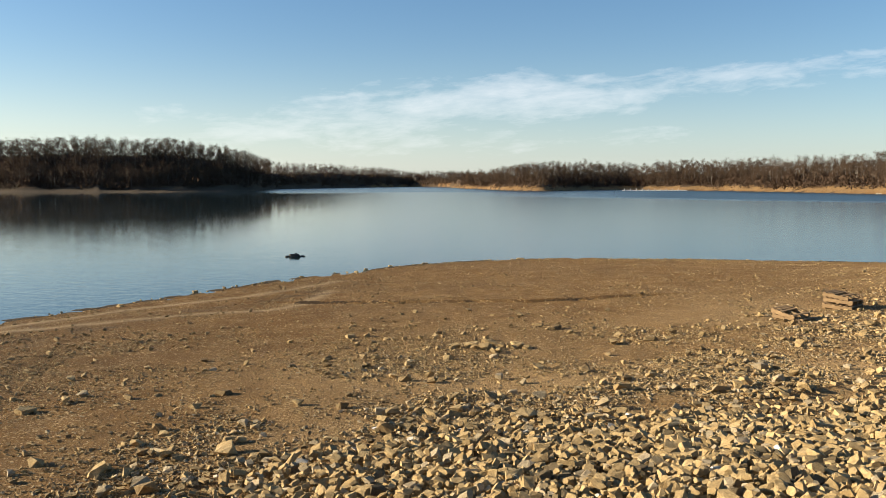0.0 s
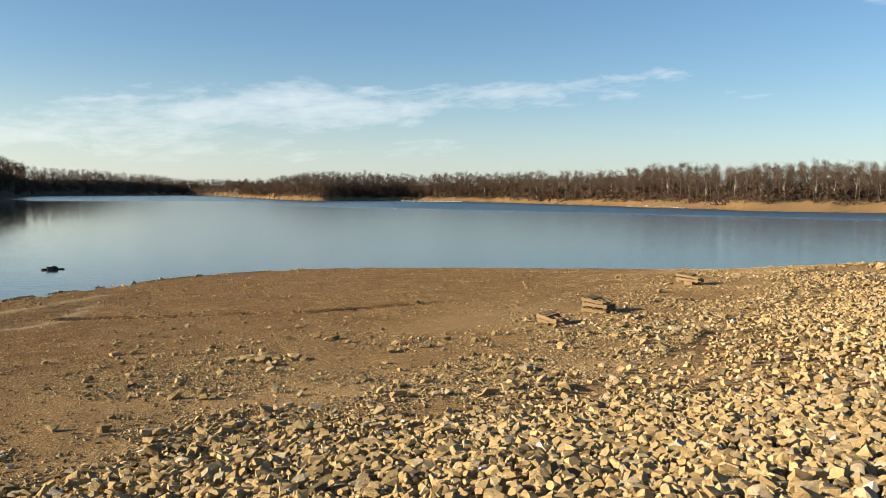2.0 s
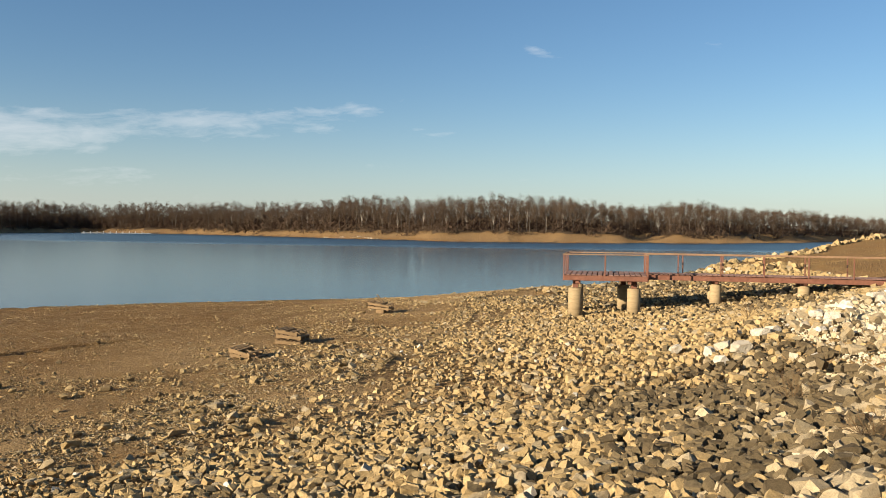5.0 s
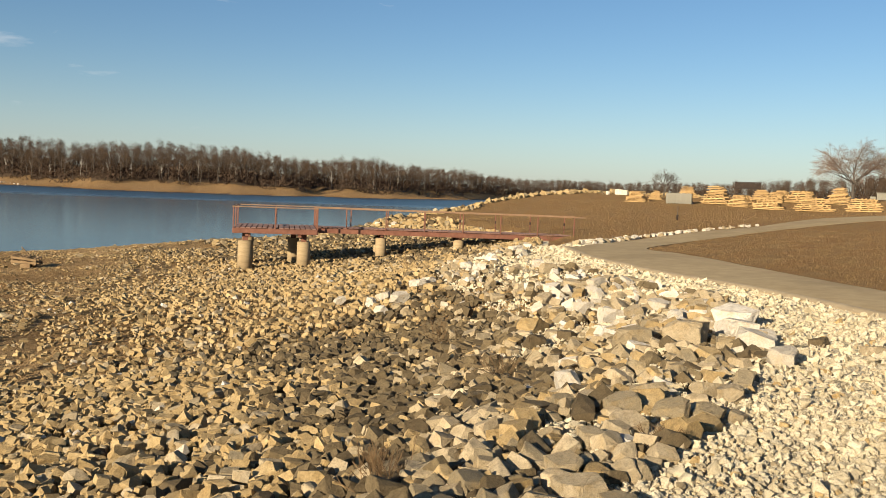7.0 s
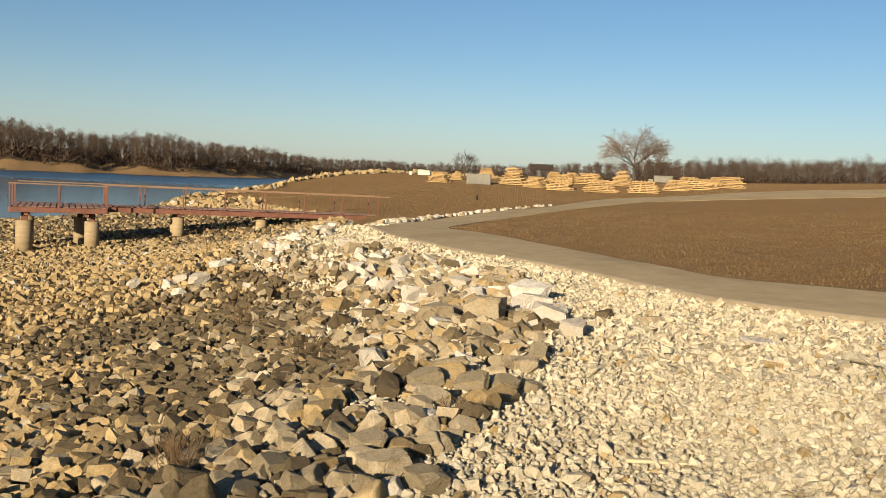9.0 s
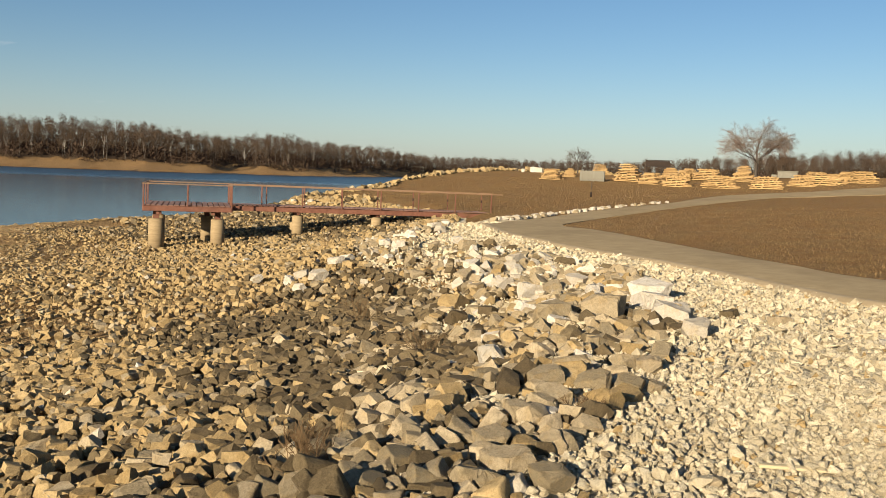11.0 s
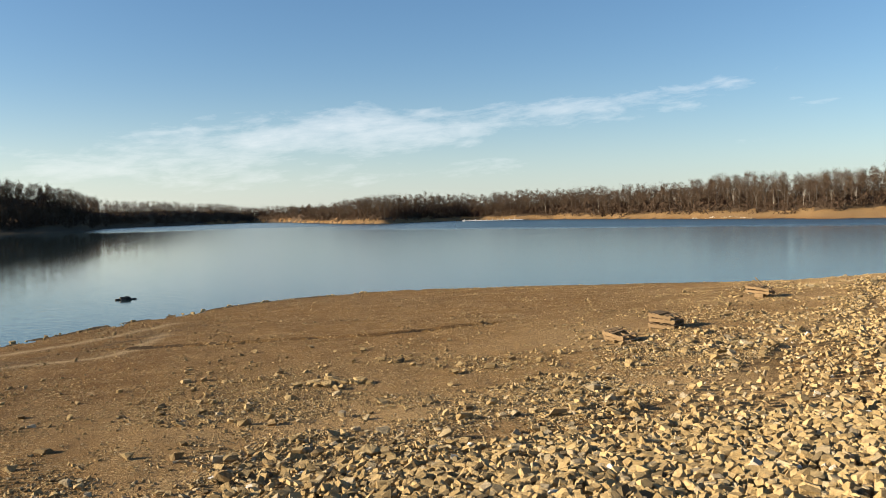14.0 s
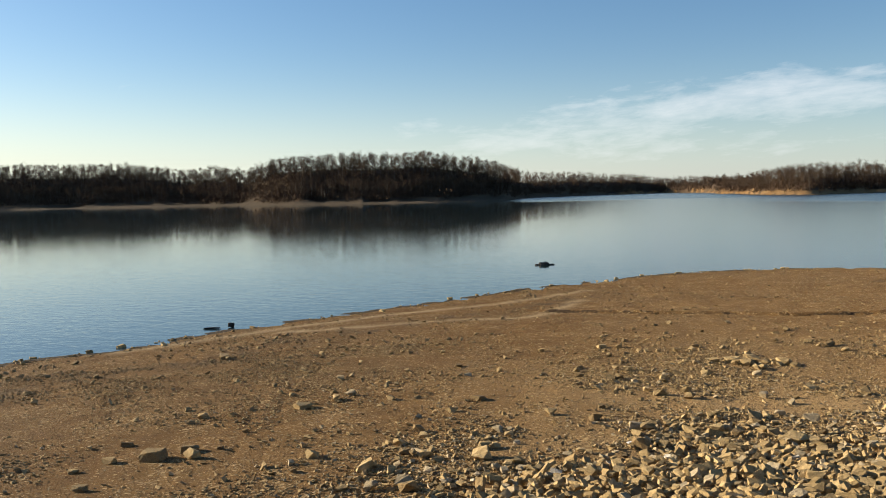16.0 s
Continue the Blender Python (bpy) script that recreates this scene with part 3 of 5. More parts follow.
def broken_stone(seed, points=14, flat=0.55):
    """Corners and triangles of one angular stone about 1 m across."""
    rs = np.random.RandomState(seed)
    p = rs.normal(size=(points, 3))
    p /= np.linalg.norm(p, axis=1)[:, None]
    p *= rs.uniform(0.72, 1.0, (points, 1))
    p = np.sign(p) * np.abs(p) ** 0.62 * np.array([0.5, rs.uniform(0.32, 0.46), 0.5 * flat * rs.uniform(0.75, 1.2)])
    bm = bmesh.new()
    for q in p:
        bm.verts.new(q)
    bmesh.ops.convex_hull(bm, input=bm.verts[:])
    bmesh.ops.delete(bm, geom=[v for v in bm.verts if not v.link_faces], context="VERTS")
    bmesh.ops.triangulate(bm, faces=bm.faces[:])
    bm.verts.index_update()
    v = np.array([tuple(q.co) for q in bm.verts])
    f = np.array([[q.index for q in face.verts] for face in bm.faces])
    bm.free()
    return v, f


def cut_stone(seed, cuts=7, size=(1.0, 0.78, 0.62), worn=0.0):
    """Corners and triangles of a quarried block about 1 m across: a block with its corners split off along flat faces, its edges worn."""
    rs = np.random.RandomState(seed)
    bm = bmesh.new()
    bmesh.ops.create_cube(bm, size=1.0)
    size = np.array(size) * rs.uniform(0.88, 1.12, 3)
    for q in bm.verts:
        q.co = Vector(np.array(q.co) * size + rs.normal(0, 0.05, 3))
    for k in range(cuts):
        n = np.sign(rs.normal(size=3)) * rs.uniform(0.25, 1.0, 3) / size
        n /= np.linalg.norm(n)
        reach = max(float(np.dot(n, q.co)) for q in bm.verts)
        cut = bmesh.ops.bisect_plane(bm, geom=bm.verts[:] + bm.edges[:] + bm.faces[:], dist=1e-5, plane_co=n * reach * rs.uniform(0.66, 0.86), plane_no=n, clear_outer=True)
        bmesh.ops.holes_fill(bm, edges=[g for g in cut["geom_cut"] if isinstance(g, bmesh.types.BMEdge)], sides=0)
        bmesh.ops.remove_doubles(bm, verts=bm.verts[:], dist=0.07)
    hull = bmesh.new()
    for q in bm.verts:
        hull.verts.new(q.co)
    bm.free()
    bmesh.ops.convex_hull(hull, input=hull.verts[:])
    bmesh.ops.delete(hull, geom=[q for q in hull.verts if not q.link_faces], context="VERTS")
    if worn:
        bmesh.ops.dissolve_limit(hull, angle_limit=0.2, verts=hull.verts[:], edges=hull.edges[:])
        bmesh.ops.bevel(hull, geom=hull.edges[:], offset=worn, segments=1, affect="EDGES", clamp_overlap=True)
    bmesh.ops.triangulate(hull, faces=hull.faces[:])
    hull.verts.index_update()
    v = np.array([tuple(q.co) for q in hull.verts]) * 0.80
    f = np.array([[q.index for q in face.verts] for face in hull.faces])
    hull.free()
    return v, f


STONES = [cut_stone(100 + k, 3) for k in range(18)]
CHIPS = [broken_stone(300 + k, 9, 0.8) for k in range(10)]
GRIT = [broken_stone(340 + k, 6, 0.7) for k in range(10)]
RAGGED = [cut_stone(500 + k, 5) for k in range(14)]


def roughened(shape, seed, cuts=1, amount=0.05):
    """The same stone with chipped, uneven faces."""
    rs = np.random.RandomState(seed)
    bm = bmesh.new()
    vs = [bm.verts.new(q) for q in shape[0]]
    for t in shape[1]:
        bm.faces.new([vs[i] for i in t])
    for step in range(cuts):
        bmesh.ops.subdivide_edges(bm, edges=bm.edges[:], cuts=1, use_grid_fill=True)
        for q in bm.verts:
            q.co *= 1 + rs.normal(0, amount / (1 + step))
    bmesh.ops.triangulate(bm, faces=bm.faces[:])
    bm.verts.index_update()
    v = np.array([tuple(q.co) for q in bm.verts])
    f = np.array([[q.index for q in face.verts] for face in bm.faces])
    bm.free()
    return v, f


CHIPPED = [cut_stone(700 + k, 7, worn=0.035) for k in range(14)]


def turns(yaw, tilt_x, tilt_y):
    """Rotation matrices, one for each row."""
    c, s = np.cos(yaw), np.sin(yaw)
    a, b = np.cos(tilt_x), np.sin(tilt_x)
    d, e = np.cos(tilt_y), np.sin(tilt_y)
    o, i = np.zeros_like(c), np.ones_like(c)
    rz = np.stack([c, -s, o, s, c, o, o, o, i], -1).reshape(-1, 3, 3)
    rx = np.stack([i, o, o, o, a, -b, o, b, a], -1).reshape(-1, 3, 3)
    ry = np.stack([d, o, e, o, i, o, -e, o, d], -1).reshape(-1, 3, 3)
    return rz @ rx @ ry


def joined(shapes, which, places, rot, scale, shade):
    """Many copies of a few shapes as one set of corners and triangles, with a material index for each piece."""
    vs, fs, ms, base = [], [], [], 0
    for k, (v, f) in enumerate(shapes):
        pick = np.nonzero(which == k)[0]
        if len(pick) == 0:
            continue
        w = np.einsum("nij,nvj->nvi", rot[pick], v[None] * scale[pick][:, None, :]) + places[pick][:, None, :]
        vs.append(w.reshape(-1, 3))
        fs.append((f[None] + (np.arange(len(pick)) * len(v))[:, None, None] + base).reshape(-1, 3))
        ms.append(np.repeat(shade[pick], len(f)))
        base += len(pick) * len(v)
    return np.vstack(vs), np.vstack(fs), np.concatenate(ms)


def jittered(x0, x1, y0, y1, step, seed):
    rs = np.random.RandomState(seed)
    x, y = np.meshgrid(np.arange(x0, x1, step), np.arange(y0, y1, step))
    x, y = x.ravel() + rs.uniform(-0.48, 0.48, x.size) * step, y.ravel() + rs.uniform(-0.48, 0.48, y.size) * step
    return x, y, rs


def lay(x, y, size, rs, sink=0.2, tilt=0.45):
    """Places, turns and sizes for stones that lie on the ground."""
    scale = size[:, None] * rs.uniform(0.8, 1.2, (len(x), 3))
    z = land(x, y) + size * (0.28 - sink)
    rot = turns(rs.uniform(0, 6.283, len(x)), rs.normal(0, tilt, len(x)), rs.normal(0, tilt, len(x)))
    return np.stack([x, y, z], -1), rot, scale


# ================= stone bank =================
# large stones along the crest: x, y, width, kind of stone
CREST_A = [(12.93, 3.28, 0.62, 2), (12.01, 3.07, 0.59, 2), (10.91, 2.53, 0.53, 2), (10.12, 2.08, 0.47, 2), (10.79, 2.83, 0.39, 3), (11.61, 2.56, 0.37, 2),
           (12.89, 4.14, 0.41, 2), (14.34, 4.91, 0.4, 2), (13.69, 5.52, 0.45, 2), (14.62, 6.42, 0.42, 2), (13.85, 5.17, 0.39, 3), (11.06, 3.41, 0.65, 3),
           (10.94, 4.1, 0.6, 3), (11.99, 4.14, 0.33, 0), (9.01, 2.84, 0.27, 3), (9.64, 2.62, 0.26, 3), (8.09, 2.3, 0.29, 3), (8.03, 2.07, 0.31, 3),
           (7.28, 2.05, 0.33, 3), (7.44, 1.87, 0.2, 3), (7.73, 2.72, 0.39, 3), (7.25, 2.35, 0.33, 3), (7.28, 3.11, 0.27, 3)]
CREST_B = [(8.36, 3.83, 0.4, 2), (7.15, 2.76, 0.37, 3), (6.57, 2.47, 0.36, 3), (6.59, 2.18, 0.2, 3), (6.14, 2.33, 0.2, 2), (6.02, 2.53, 0.28, 3),
           (7.18, 3.31, 0.27, 3), (5.71, 2.82, 0.29, 1), (5.4, 2.45, 0.31, 3), (5.02, 2.17, 0.31, 3), (5.51, 2.28, 0.17, 1), (6.01, 2.23, 0.22, 1),
           (4.86, 1.85, 0.29, 3), (4.65, 2.15, 0.25, 3), (11.65, 1.95, 0.26, 1), (11.36, 1.3, 0.25, 3), (11.49, 5.78, 0.45, 1), (17.1, 8.24, 0.42, 2),
           (16.11, 6.75, 0.4, 2), (17.8, 6.83, 0.36, 2), (17.45, 7.95, 0.42, 3), (16.1, 7.95, 0.4, 3), (13.07, 6.65, 0.55, 0), (18.23, 8.28, 0.33, 2)]
ROCKS = [STONE_TAN, STONE_BROWN, STONE_PALE, STONE_GREY]


def bank_shade(x, y, up, rs):
    """Which stone lies where: tan low down, weathered brown in the middle, buff and pale along the crest."""
    u = rs.uniform(size=len(x))
    wob = 0.09 * value_noise(x / 1.5, y / 1.5, 21) + 0.05 * value_noise(x / 0.5, y / 0.5, 22) + rs.normal(0, 0.05, len(x))
    edge = np.interp(x, [2, 5.9, 8.7, 12, 14, 19, 24, 30], [0.9, 0.84, 0.64, 0.53, 0.58, 0.80, 0.9, 2.0]) + wob
    top = np.interp(x, [2, 5, 7, 9, 11.2, 14, 19, 24], [0.93, 0.97, 0.95, 0.91, 0.80, 0.84, 0.93, 0.95]) + wob
    tan = np.where(u < 0.82, 0, np.where(u < 0.93, 3, np.where(u < 0.992, 1, 2)))
    brown = np.where(u < 0.88, 1, np.where(u < 0.95, 3, 0))
    crest = np.where(u < 0.62, 3, np.where(u < 0.65, 2, np.where(u < 0.86, 1, 0)))
    tan = np.where((x > 30) & (up < 0.88), np.where(u < 0.55, 1, np.where(u < 0.68, 3, 0)), tan)
    out = np.where(up < edge, tan, np.where(up < top, brown, crest))
    pale_end = (x > 11.5) & (up > 0.86)
    return np.where(pale_end & (u < 0.22) & (x < 30), 2, np.where(pale_end & (u < 0.75) & (x < 30), 3, out))


def bank_stones(x0, x1, y0, y1, step, seed, size, keep, drop=0.0):
    x, y, rs = jittered(x0, x1, y0, y1, step, seed)
    up = rise(x, y)
    ok = keep(x, y, up, rs)
    x, y, up = x[ok], y[ok], up[ok]
    s = size(x, y, up) * np.exp(rs.normal(-0.04, 0.36, len(x))).clip(0.4, 1.8)
    places, rot, scale = lay(x, y, s * 1.06, rs, 0.10, 0.42)
    scale[:, 2] *= np.interp(up, [0.0, 0.5], [0.45, 1.0])
    places[:, 2] -= drop
    r = np.hypot(x, y)
    which = np.where((r < 11) & (drop == 0) & (y > -0.3 * x - 0.5) & (y > -1.2 * x - 1.0), len(STONES) + rs.randint(0, len(RAGGED), len(x)) + np.where((r < 6.2) & (drop == 0), len(RAGGED), 0), rs.randint(0, len(STONES), len(x)))
    return x, y, places, rot, scale, which, bank_shade(x, y, up, rs)


def on_bank(x, y, up, rs):
    ragged = 0.10 * value_noise(x / 1.7, y / 1.7, 31) + 0.06 * value_noise(x / 0.7, y / 0.7, 32)
    top = np.interp(x, [0, 4.5, 8, 11, 15, 20, 25, 31, 40], [1.04, 1.11, 1.12, 1.11, 1.11, 1.10, 1.09, 1.0, 0.97])
    fill = np.clip((up + ragged + 0.02) / 0.16, 0, 1)
    gravelly = (up > 0.84) & (value_noise(x / 0.9, y / 0.9, 33) > np.interp(up, [0.8, 0.95, 1.1], [0.35, 0.05, -0.2])) & (x > 6.3) & (x < 24)
    clear = np.ones(len(x), bool)
    for bx, by, w, _ in CREST_A + CREST_B:
        clear &= np.hypot(x - bx, y - by) > 0.5 * w
    return clear & (up > -0.06) & (up < top) & (rs.uniform(size=len(x)) < fill * 0.96) & ~(gravelly & (rs.uniform(size=len(x)) < 0.88))


def stone_size(x, y, up):
    return np.interp(up, [-0.1, 0.1, 0.5, 0.8, 1.1], [0.10, 0.12, 0.135, 0.155, 0.21]) * np.interp(np.hypot(x, y), [5, 9, 15, 30, 60], [0.80, 0.86, 0.96, 1.08, 1.15])


riprap = thing("riprap_bank", Matrix(), "bank of loose tan, brown and buff broken stone above the beach", "stone bank")
riprap["kind"] = "structure"
sets = [bank_stones(-9, 17, -6, 20, 0.112, 41, stone_size, lambda x, y, up, rs: on_bank(x, y, up, rs) & (np.hypot(x, y) < 17) & (rs.uniform(size=len(x)) < 0.80)),
        bank_stones(-9, 15, -6, 18, 0.215, 44, stone_size, lambda x, y, up, rs: on_bank(x, y, up, rs) & (up > 0.06) & (np.hypot(x, y) < 13), 0.10),
        bank_stones(-4, 50, 6, 58, 0.21, 42, stone_size, lambda x, y, up, rs: on_bank(x, y, up, rs) & (np.hypot(x, y) >= 17) & (np.hypot(x, y) < 52) & (rs.uniform(size=len(x)) < 0.85)),
        bank_stones(38, 130, 24, 58, 0.36, 43, lambda x, y, up: np.interp(np.hypot(x, y), [52, 90], [0.27, 0.40]), lambda x, y, up, rs: (up > 0.1) & (up < 1.10 + 0.1 * value_noise(x / 4, y / 4, 35)) & (np.hypot(x, y) >= 52) & (rs.uniform(size=len(x)) < 0.85))]
X, Y, PL, RO, SC, WH, SH = [np.concatenate([q[k] for q in sets]) for k in range(7)]
own = np.nonzero((np.arange(len(X)) < len(sets[0][0])) & (X > 2.2) & (X < 8.5) & (Y > 2.4) & (Y < 7.5))[0]
own = own[np.argsort(np.hypot(X[own], Y[own]))[:300]]
rest = np.setdiff1d(np.arange(len(X)), own)
v, f, mi = joined(STONES + RAGGED + CHIPPED, WH[rest], PL[rest], RO[rest], SC[rest], SH[rest])
part("stones", mesh_from("stones", v, f, ROCKS, mi), riprap)["kind"] = "stuff"

# ================= gravel, pebbles and grass =================
PATH_LINE = curve([(9, -9.5), (12, -2), (15.4, 1.0), (19.5, 4.2), (25, 8.5), (30.5, 12.5)])


def gravel_field(step, near, far, seed, size):
    x, y, rs = jittered(-6, 34, -16, 18, step, seed)
    r = np.hypot(x, y)
    ok = (r >= near) & (r < far) & ((y > -0.35 * x - 2.0) | (r < 3.4)) & (y < 0.75 * x + 4)
    x, y, r = x[ok], y[ok], r[ok]
    up = rise(x, y)
    on_path = inside(x, y, np.vstack([outer, path_inner[::-1]]))
    ok = (up > 0.84) & ((x > 6.3) | (up > 1.0)) & ~on_path & ~inside(x, y, np.vstack([path_edge + (0.5, -0.3), np.array([(80, 32), (80, -60), (5, -60)])]))
    ok &= (rs.uniform(size=len(x)) < np.where(up > 1.09, 1.0, np.where((up > 0.97) | (value_noise(x / 0.9, y / 0.9, 33) > np.interp(up, [0.8, 0.95, 1.1], [0.35, 0.05, -0.2])), 0.7, 0.0)))
    x, y = x[ok], y[ok]
    s = size * np.exp(rs.normal(0, 0.35, len(x)))
    places, rot, scale = lay(x, y, s, rs, 0.08, 0.42)
    u = rs.uniform(size=len(x))
    return joined(CHIPS if near < 8 else GRIT, rs.randint(0, len(CHIPS), len(x)), places, rot, scale, np.where(u < 0.93, 0, np.where(u < 0.96, 1, 2)))


bits = [gravel_field(0.085, 0.0, 3.4, 50, 0.066), gravel_field(0.047, 3.4, 8.5, 51, 0.054), gravel_field(0.080, 8.5, 15.0, 52, 0.082), gravel_field(0.105, 15.0, 36.0, 53, 0.092)]
off = np.cumsum([0] + [len(q[0]) for q in bits])
tagged(new("gravel", mesh_from("gravel", np.vstack([q[0] for q in bits]), np.vstack([q[1] + o for q, o in zip(bits, off)]), [GRAVEL, STONE_TAN, STONE_GREY], np.concatenate([q[2] for q in bits]))),
       "pale crushed limestone gravel spread beside the path", "gravel", kind="stuff")


def beach_stones(step, near, far, seed, size, density):
    x, y, rs = jittered(-34, 46, 4, 62, step, seed)
    r = np.hypot(x, y)
    ok = (r >= near) & (r < far) & (rs.uniform(size=len(x)) < min(1.0, 2.2 * density)) & (x < 8 + 0.75 * y) & (y > -1.2 * x - 12)
    x, y = x[ok], y[ok]
    up = rise(x, y)
    dry = inside(x, y, np.vstack([SHORE, BEHIND]))
    clump = np.clip(0.5 + 0.9 * value_noise(x / 2.2, y / 2.2, 61) + 0.5 * value_noise(x / 0.8, y / 0.8, 62), 0.05, 1.6)
    towards = 0.25 + 1.5 * np.exp(up / 0.24) * np.interp(x - 0.25 * (y - 12), [-5.5, -3.4], [0.03, 1]) + 0.9 * np.exp(-(((distance(x, y, SHORE) - 6) / 3.5) ** 2)) * (x < 2) * (size < 0.1) + 0.9 * np.exp(-distance(x, y, SHORE) / 2.0) * (x > -3)
    ok = dry & (up < 0.05) & (rs.uniform(size=len(x)) < density / min(1.0, 2.2 * density) * clump * towards)
    x, y, up = x[ok], y[ok], up[ok]
    s = size * np.exp(rs.normal(0, 0.45, len(x))).clip(0.4, 2.2) * np.interp(up, [-1, -0.1], [0.75, 1.15])
    places, rot, scale = lay(x, y, s, rs, 0.14, 0.22)
    scale[:, 2] *= 0.75
    u = rs.uniform(size=len(x)) + np.interp(up, [-1.5, 0], [-0.25, 0.15]) - 0.4 * np.exp(-(((distance(x, y, SHORE) - 5.5) / 3.2) ** 2)) * (x < 0)
    return joined(CHIPS if size > 0.12 else GRIT, rs.randint(0, len(CHIPS), len(x)), places, rot, scale, np.where(u < 0.40, 0, np.where(u < 0.90, 1, 2)))


bits = [beach_stones(0.095, 8, 24, 70, 0.040, 2.0), beach_stones(0.080, 8, 27, 71, 0.056, 2.1), beach_stones(0.21, 8, 31, 72, 0.15, 0.46), beach_stones(0.14, 26, 62, 73, 0.10, 0.9), beach_stones(0.42, 28, 62, 74, 0.15, 0.22)]
off = np.cumsum([0] + [len(q[0]) for q in bits])
tagged(new("pebbles", mesh_from("pebbles", np.vstack([q[0] for q in bits]), np.vstack([q[1] + o for q, o in zip(bits, off)]), [STONE_EARTH, STONE_TAN, STONE_GREY], np.concatenate([q[2] for q in bits]))),
       "brown and tan pebbles strewn over the dried lake bed", "pebbles", kind="stuff")


def blades(x, y, rs, height, width, lean):
    """Thin bent blades as one triangle each."""
    h = height * np.exp(rs.normal(0, 0.3, len(x)))
    yaw, bend = rs.uniform(0, 6.283, len(x)), rs.uniform(0.1, lean, len(x))
    z = land(x, y) - 0.005
    side = np.stack([-np.sin(yaw), np.cos(yaw), 0 * yaw], -1) * width / 2
    foot = np.stack([x, y, z], -1)
    tip = foot + np.stack([np.cos(yaw) * h * bend, np.sin(yaw) * h * bend, h], -1)
    return np.stack([foot - side, foot + side, tip], 1).reshape(-1, 3)


def on_lawn(x, y):
    return inside(x, y, np.vstack([path_inner + (0.15, -0.1), np.array([(34, 11.6), (38.7, 11.2), (44.4, 9.9), (51.1, 8.2), (57.2, 5.8), (61.6, 0.6), (66, -9), (70, -26), (14, -26)])]))


x, y, rs = jittered(12, 46, -20, 12, 0.075, 81)
ok = on_lawn(x, y) & (rs.uniform(size=len(x)) < np.interp(np.hypot(x, y), [15, 25, 45], [1, 0.7, 0.35]))
ok &= rs.uniform(size=len(x)) < 0.62 + 0.5 * value_noise(x / 0.45, y / 0.45, 83)
bl = [blades(x[ok], y[ok], rs, 0.042, 0.018, 2.6)]
x, y, rs = jittered(34, 86, -12, 46, 0.24, 82)
ok = (rise(x, y) > 1.08) & ~on_lawn(x, y) & (np.hypot(x, y) < 86) & (distance(x, y, curve([(31, 13), (39, 12.6), (46, 11), (56, 7.8), (63, 3), (68, -3)])) > 2.4)
bl.append(blades(x[ok], y[ok], rs, 0.07, 0.03, 1.8))
bl = np.vstack(bl)
tagged(new("grass", mesh_from("grass", bl, np.arange(len(bl)).reshape(-1, 3), [STRAW])), "short dead brown grass covering the slope", "grass", kind="stuff")


# ================= woods =================


def limb(v, f, m, a, b, ra, rb, sides, slot):
    """Adds a tapered branch between two places."""
    a, b = np.asarray(a, float), np.asarray(b, float)
    d = b - a
    d = d / (np.linalg.norm(d) + 1e-9)
    p = np.cross(d, (0.3, 0.9, 0.1) if abs(d[2]) > 0.5 else (0, 0, 1))
    p /= np.linalg.norm(p)
    q = np.cross(d, p)
    base = len(v)
    for c, r in ((a, ra), (b, rb)):
        for k in range(sides):
            w = 6.2832 * k / sides
            v.append(c + r * (p * math.cos(w) + q * math.sin(w)))
    for k in range(sides):
        i, j = base + k, base + (k + 1) % sides
        f += [(i, j, j + sides), (i, j + sides, i + sides)]
        m += [slot, slot]


def wood_tree(seed, tall=1.0, twigs=460, spread=1.0, thick=0.07):
    """A bare forest tree about 15 m high: trunk, limbs and a rounded, lumpy crown of fine twigs."""
    rs = np.random.RandomState(seed)
    v, f, m = [], [], []
    h = 15.2 * tall * rs.uniform(0.92, 1.08)
    fork = h * rs.uniform(0.36, 0.48)
    lean = rs.normal(0, 0.35, 2)
    top = np.array([lean[0], lean[1], fork])
    limb(v, f, m, (0, 0, -1.0), top, 0.22, 0.15, 5, 0)
    lumps = []
    count = rs.randint(8, 11)
    for k in range(count):
        w = 6.2832 * (k + rs.uniform(0, 0.7)) / count
        out = spread * rs.uniform(0.8, 2.6) * (1.0 if k else 0.2)
        b = top + np.array([math.cos(w) * out, math.sin(w) * out, (h - fork) * (rs.uniform(-0.1, 0.72) if k else 0.80)])
        limb(v, f, m, top - (0, 0, rs.uniform(0, fork * 0.3)), b, 0.11, 0.04, 3, 0)
        lumps.append((b, rs.uniform(1.4, 2.3) * spread))
    for _ in range(twigs):
        c, radius = lumps[rs.randint(count)]
        n = rs.normal(size=3)
        n *= rs.uniform(0.05, 1.0) ** 0.45 / np.linalg.norm(n)
        p = c + n * radius * (1.05, 1.05, 1.0)
        d = n * 0.4 + rs.normal(0, 0.6, 3) + (0, 0, 0.15)
        d *= rs.uniform(0.5, 1.0) / np.linalg.norm(d)
        side = np.cross(d, rs.normal(size=3))
        side *= thick * rs.uniform(0.6, 1.4) / (np.linalg.norm(side) + 1e-6)
        i = len(v)
        v += [p - side, p + side, p + d]
        f.append((i, i + 1, i + 2))
        m.append(1)
    return np.array(v), np.array(f), np.array(m)


def scrub_bush(seed):
    rs = np.random.RandomState(seed)
    v, f, m = [], [], []
    for _ in range(64):
        p = np.array([rs.normal(0, 1.0), rs.normal(0, 1.0), rs.uniform(-0.3, 2.0)])
        d = np.array([rs.normal(0, 0.5), rs.normal(0, 0.5), rs.uniform(0.1, 0.9)])
        side = np.cross(d, rs.normal(size=3))
        side *= 0.13 / np.linalg.norm(side)
        i = len(v)
        v += [p - side, p + side, p + d]
        f.append((i, i + 1, i + 2))
        m.append(2)
    return np.array(v), np.array(f), np.array(m)


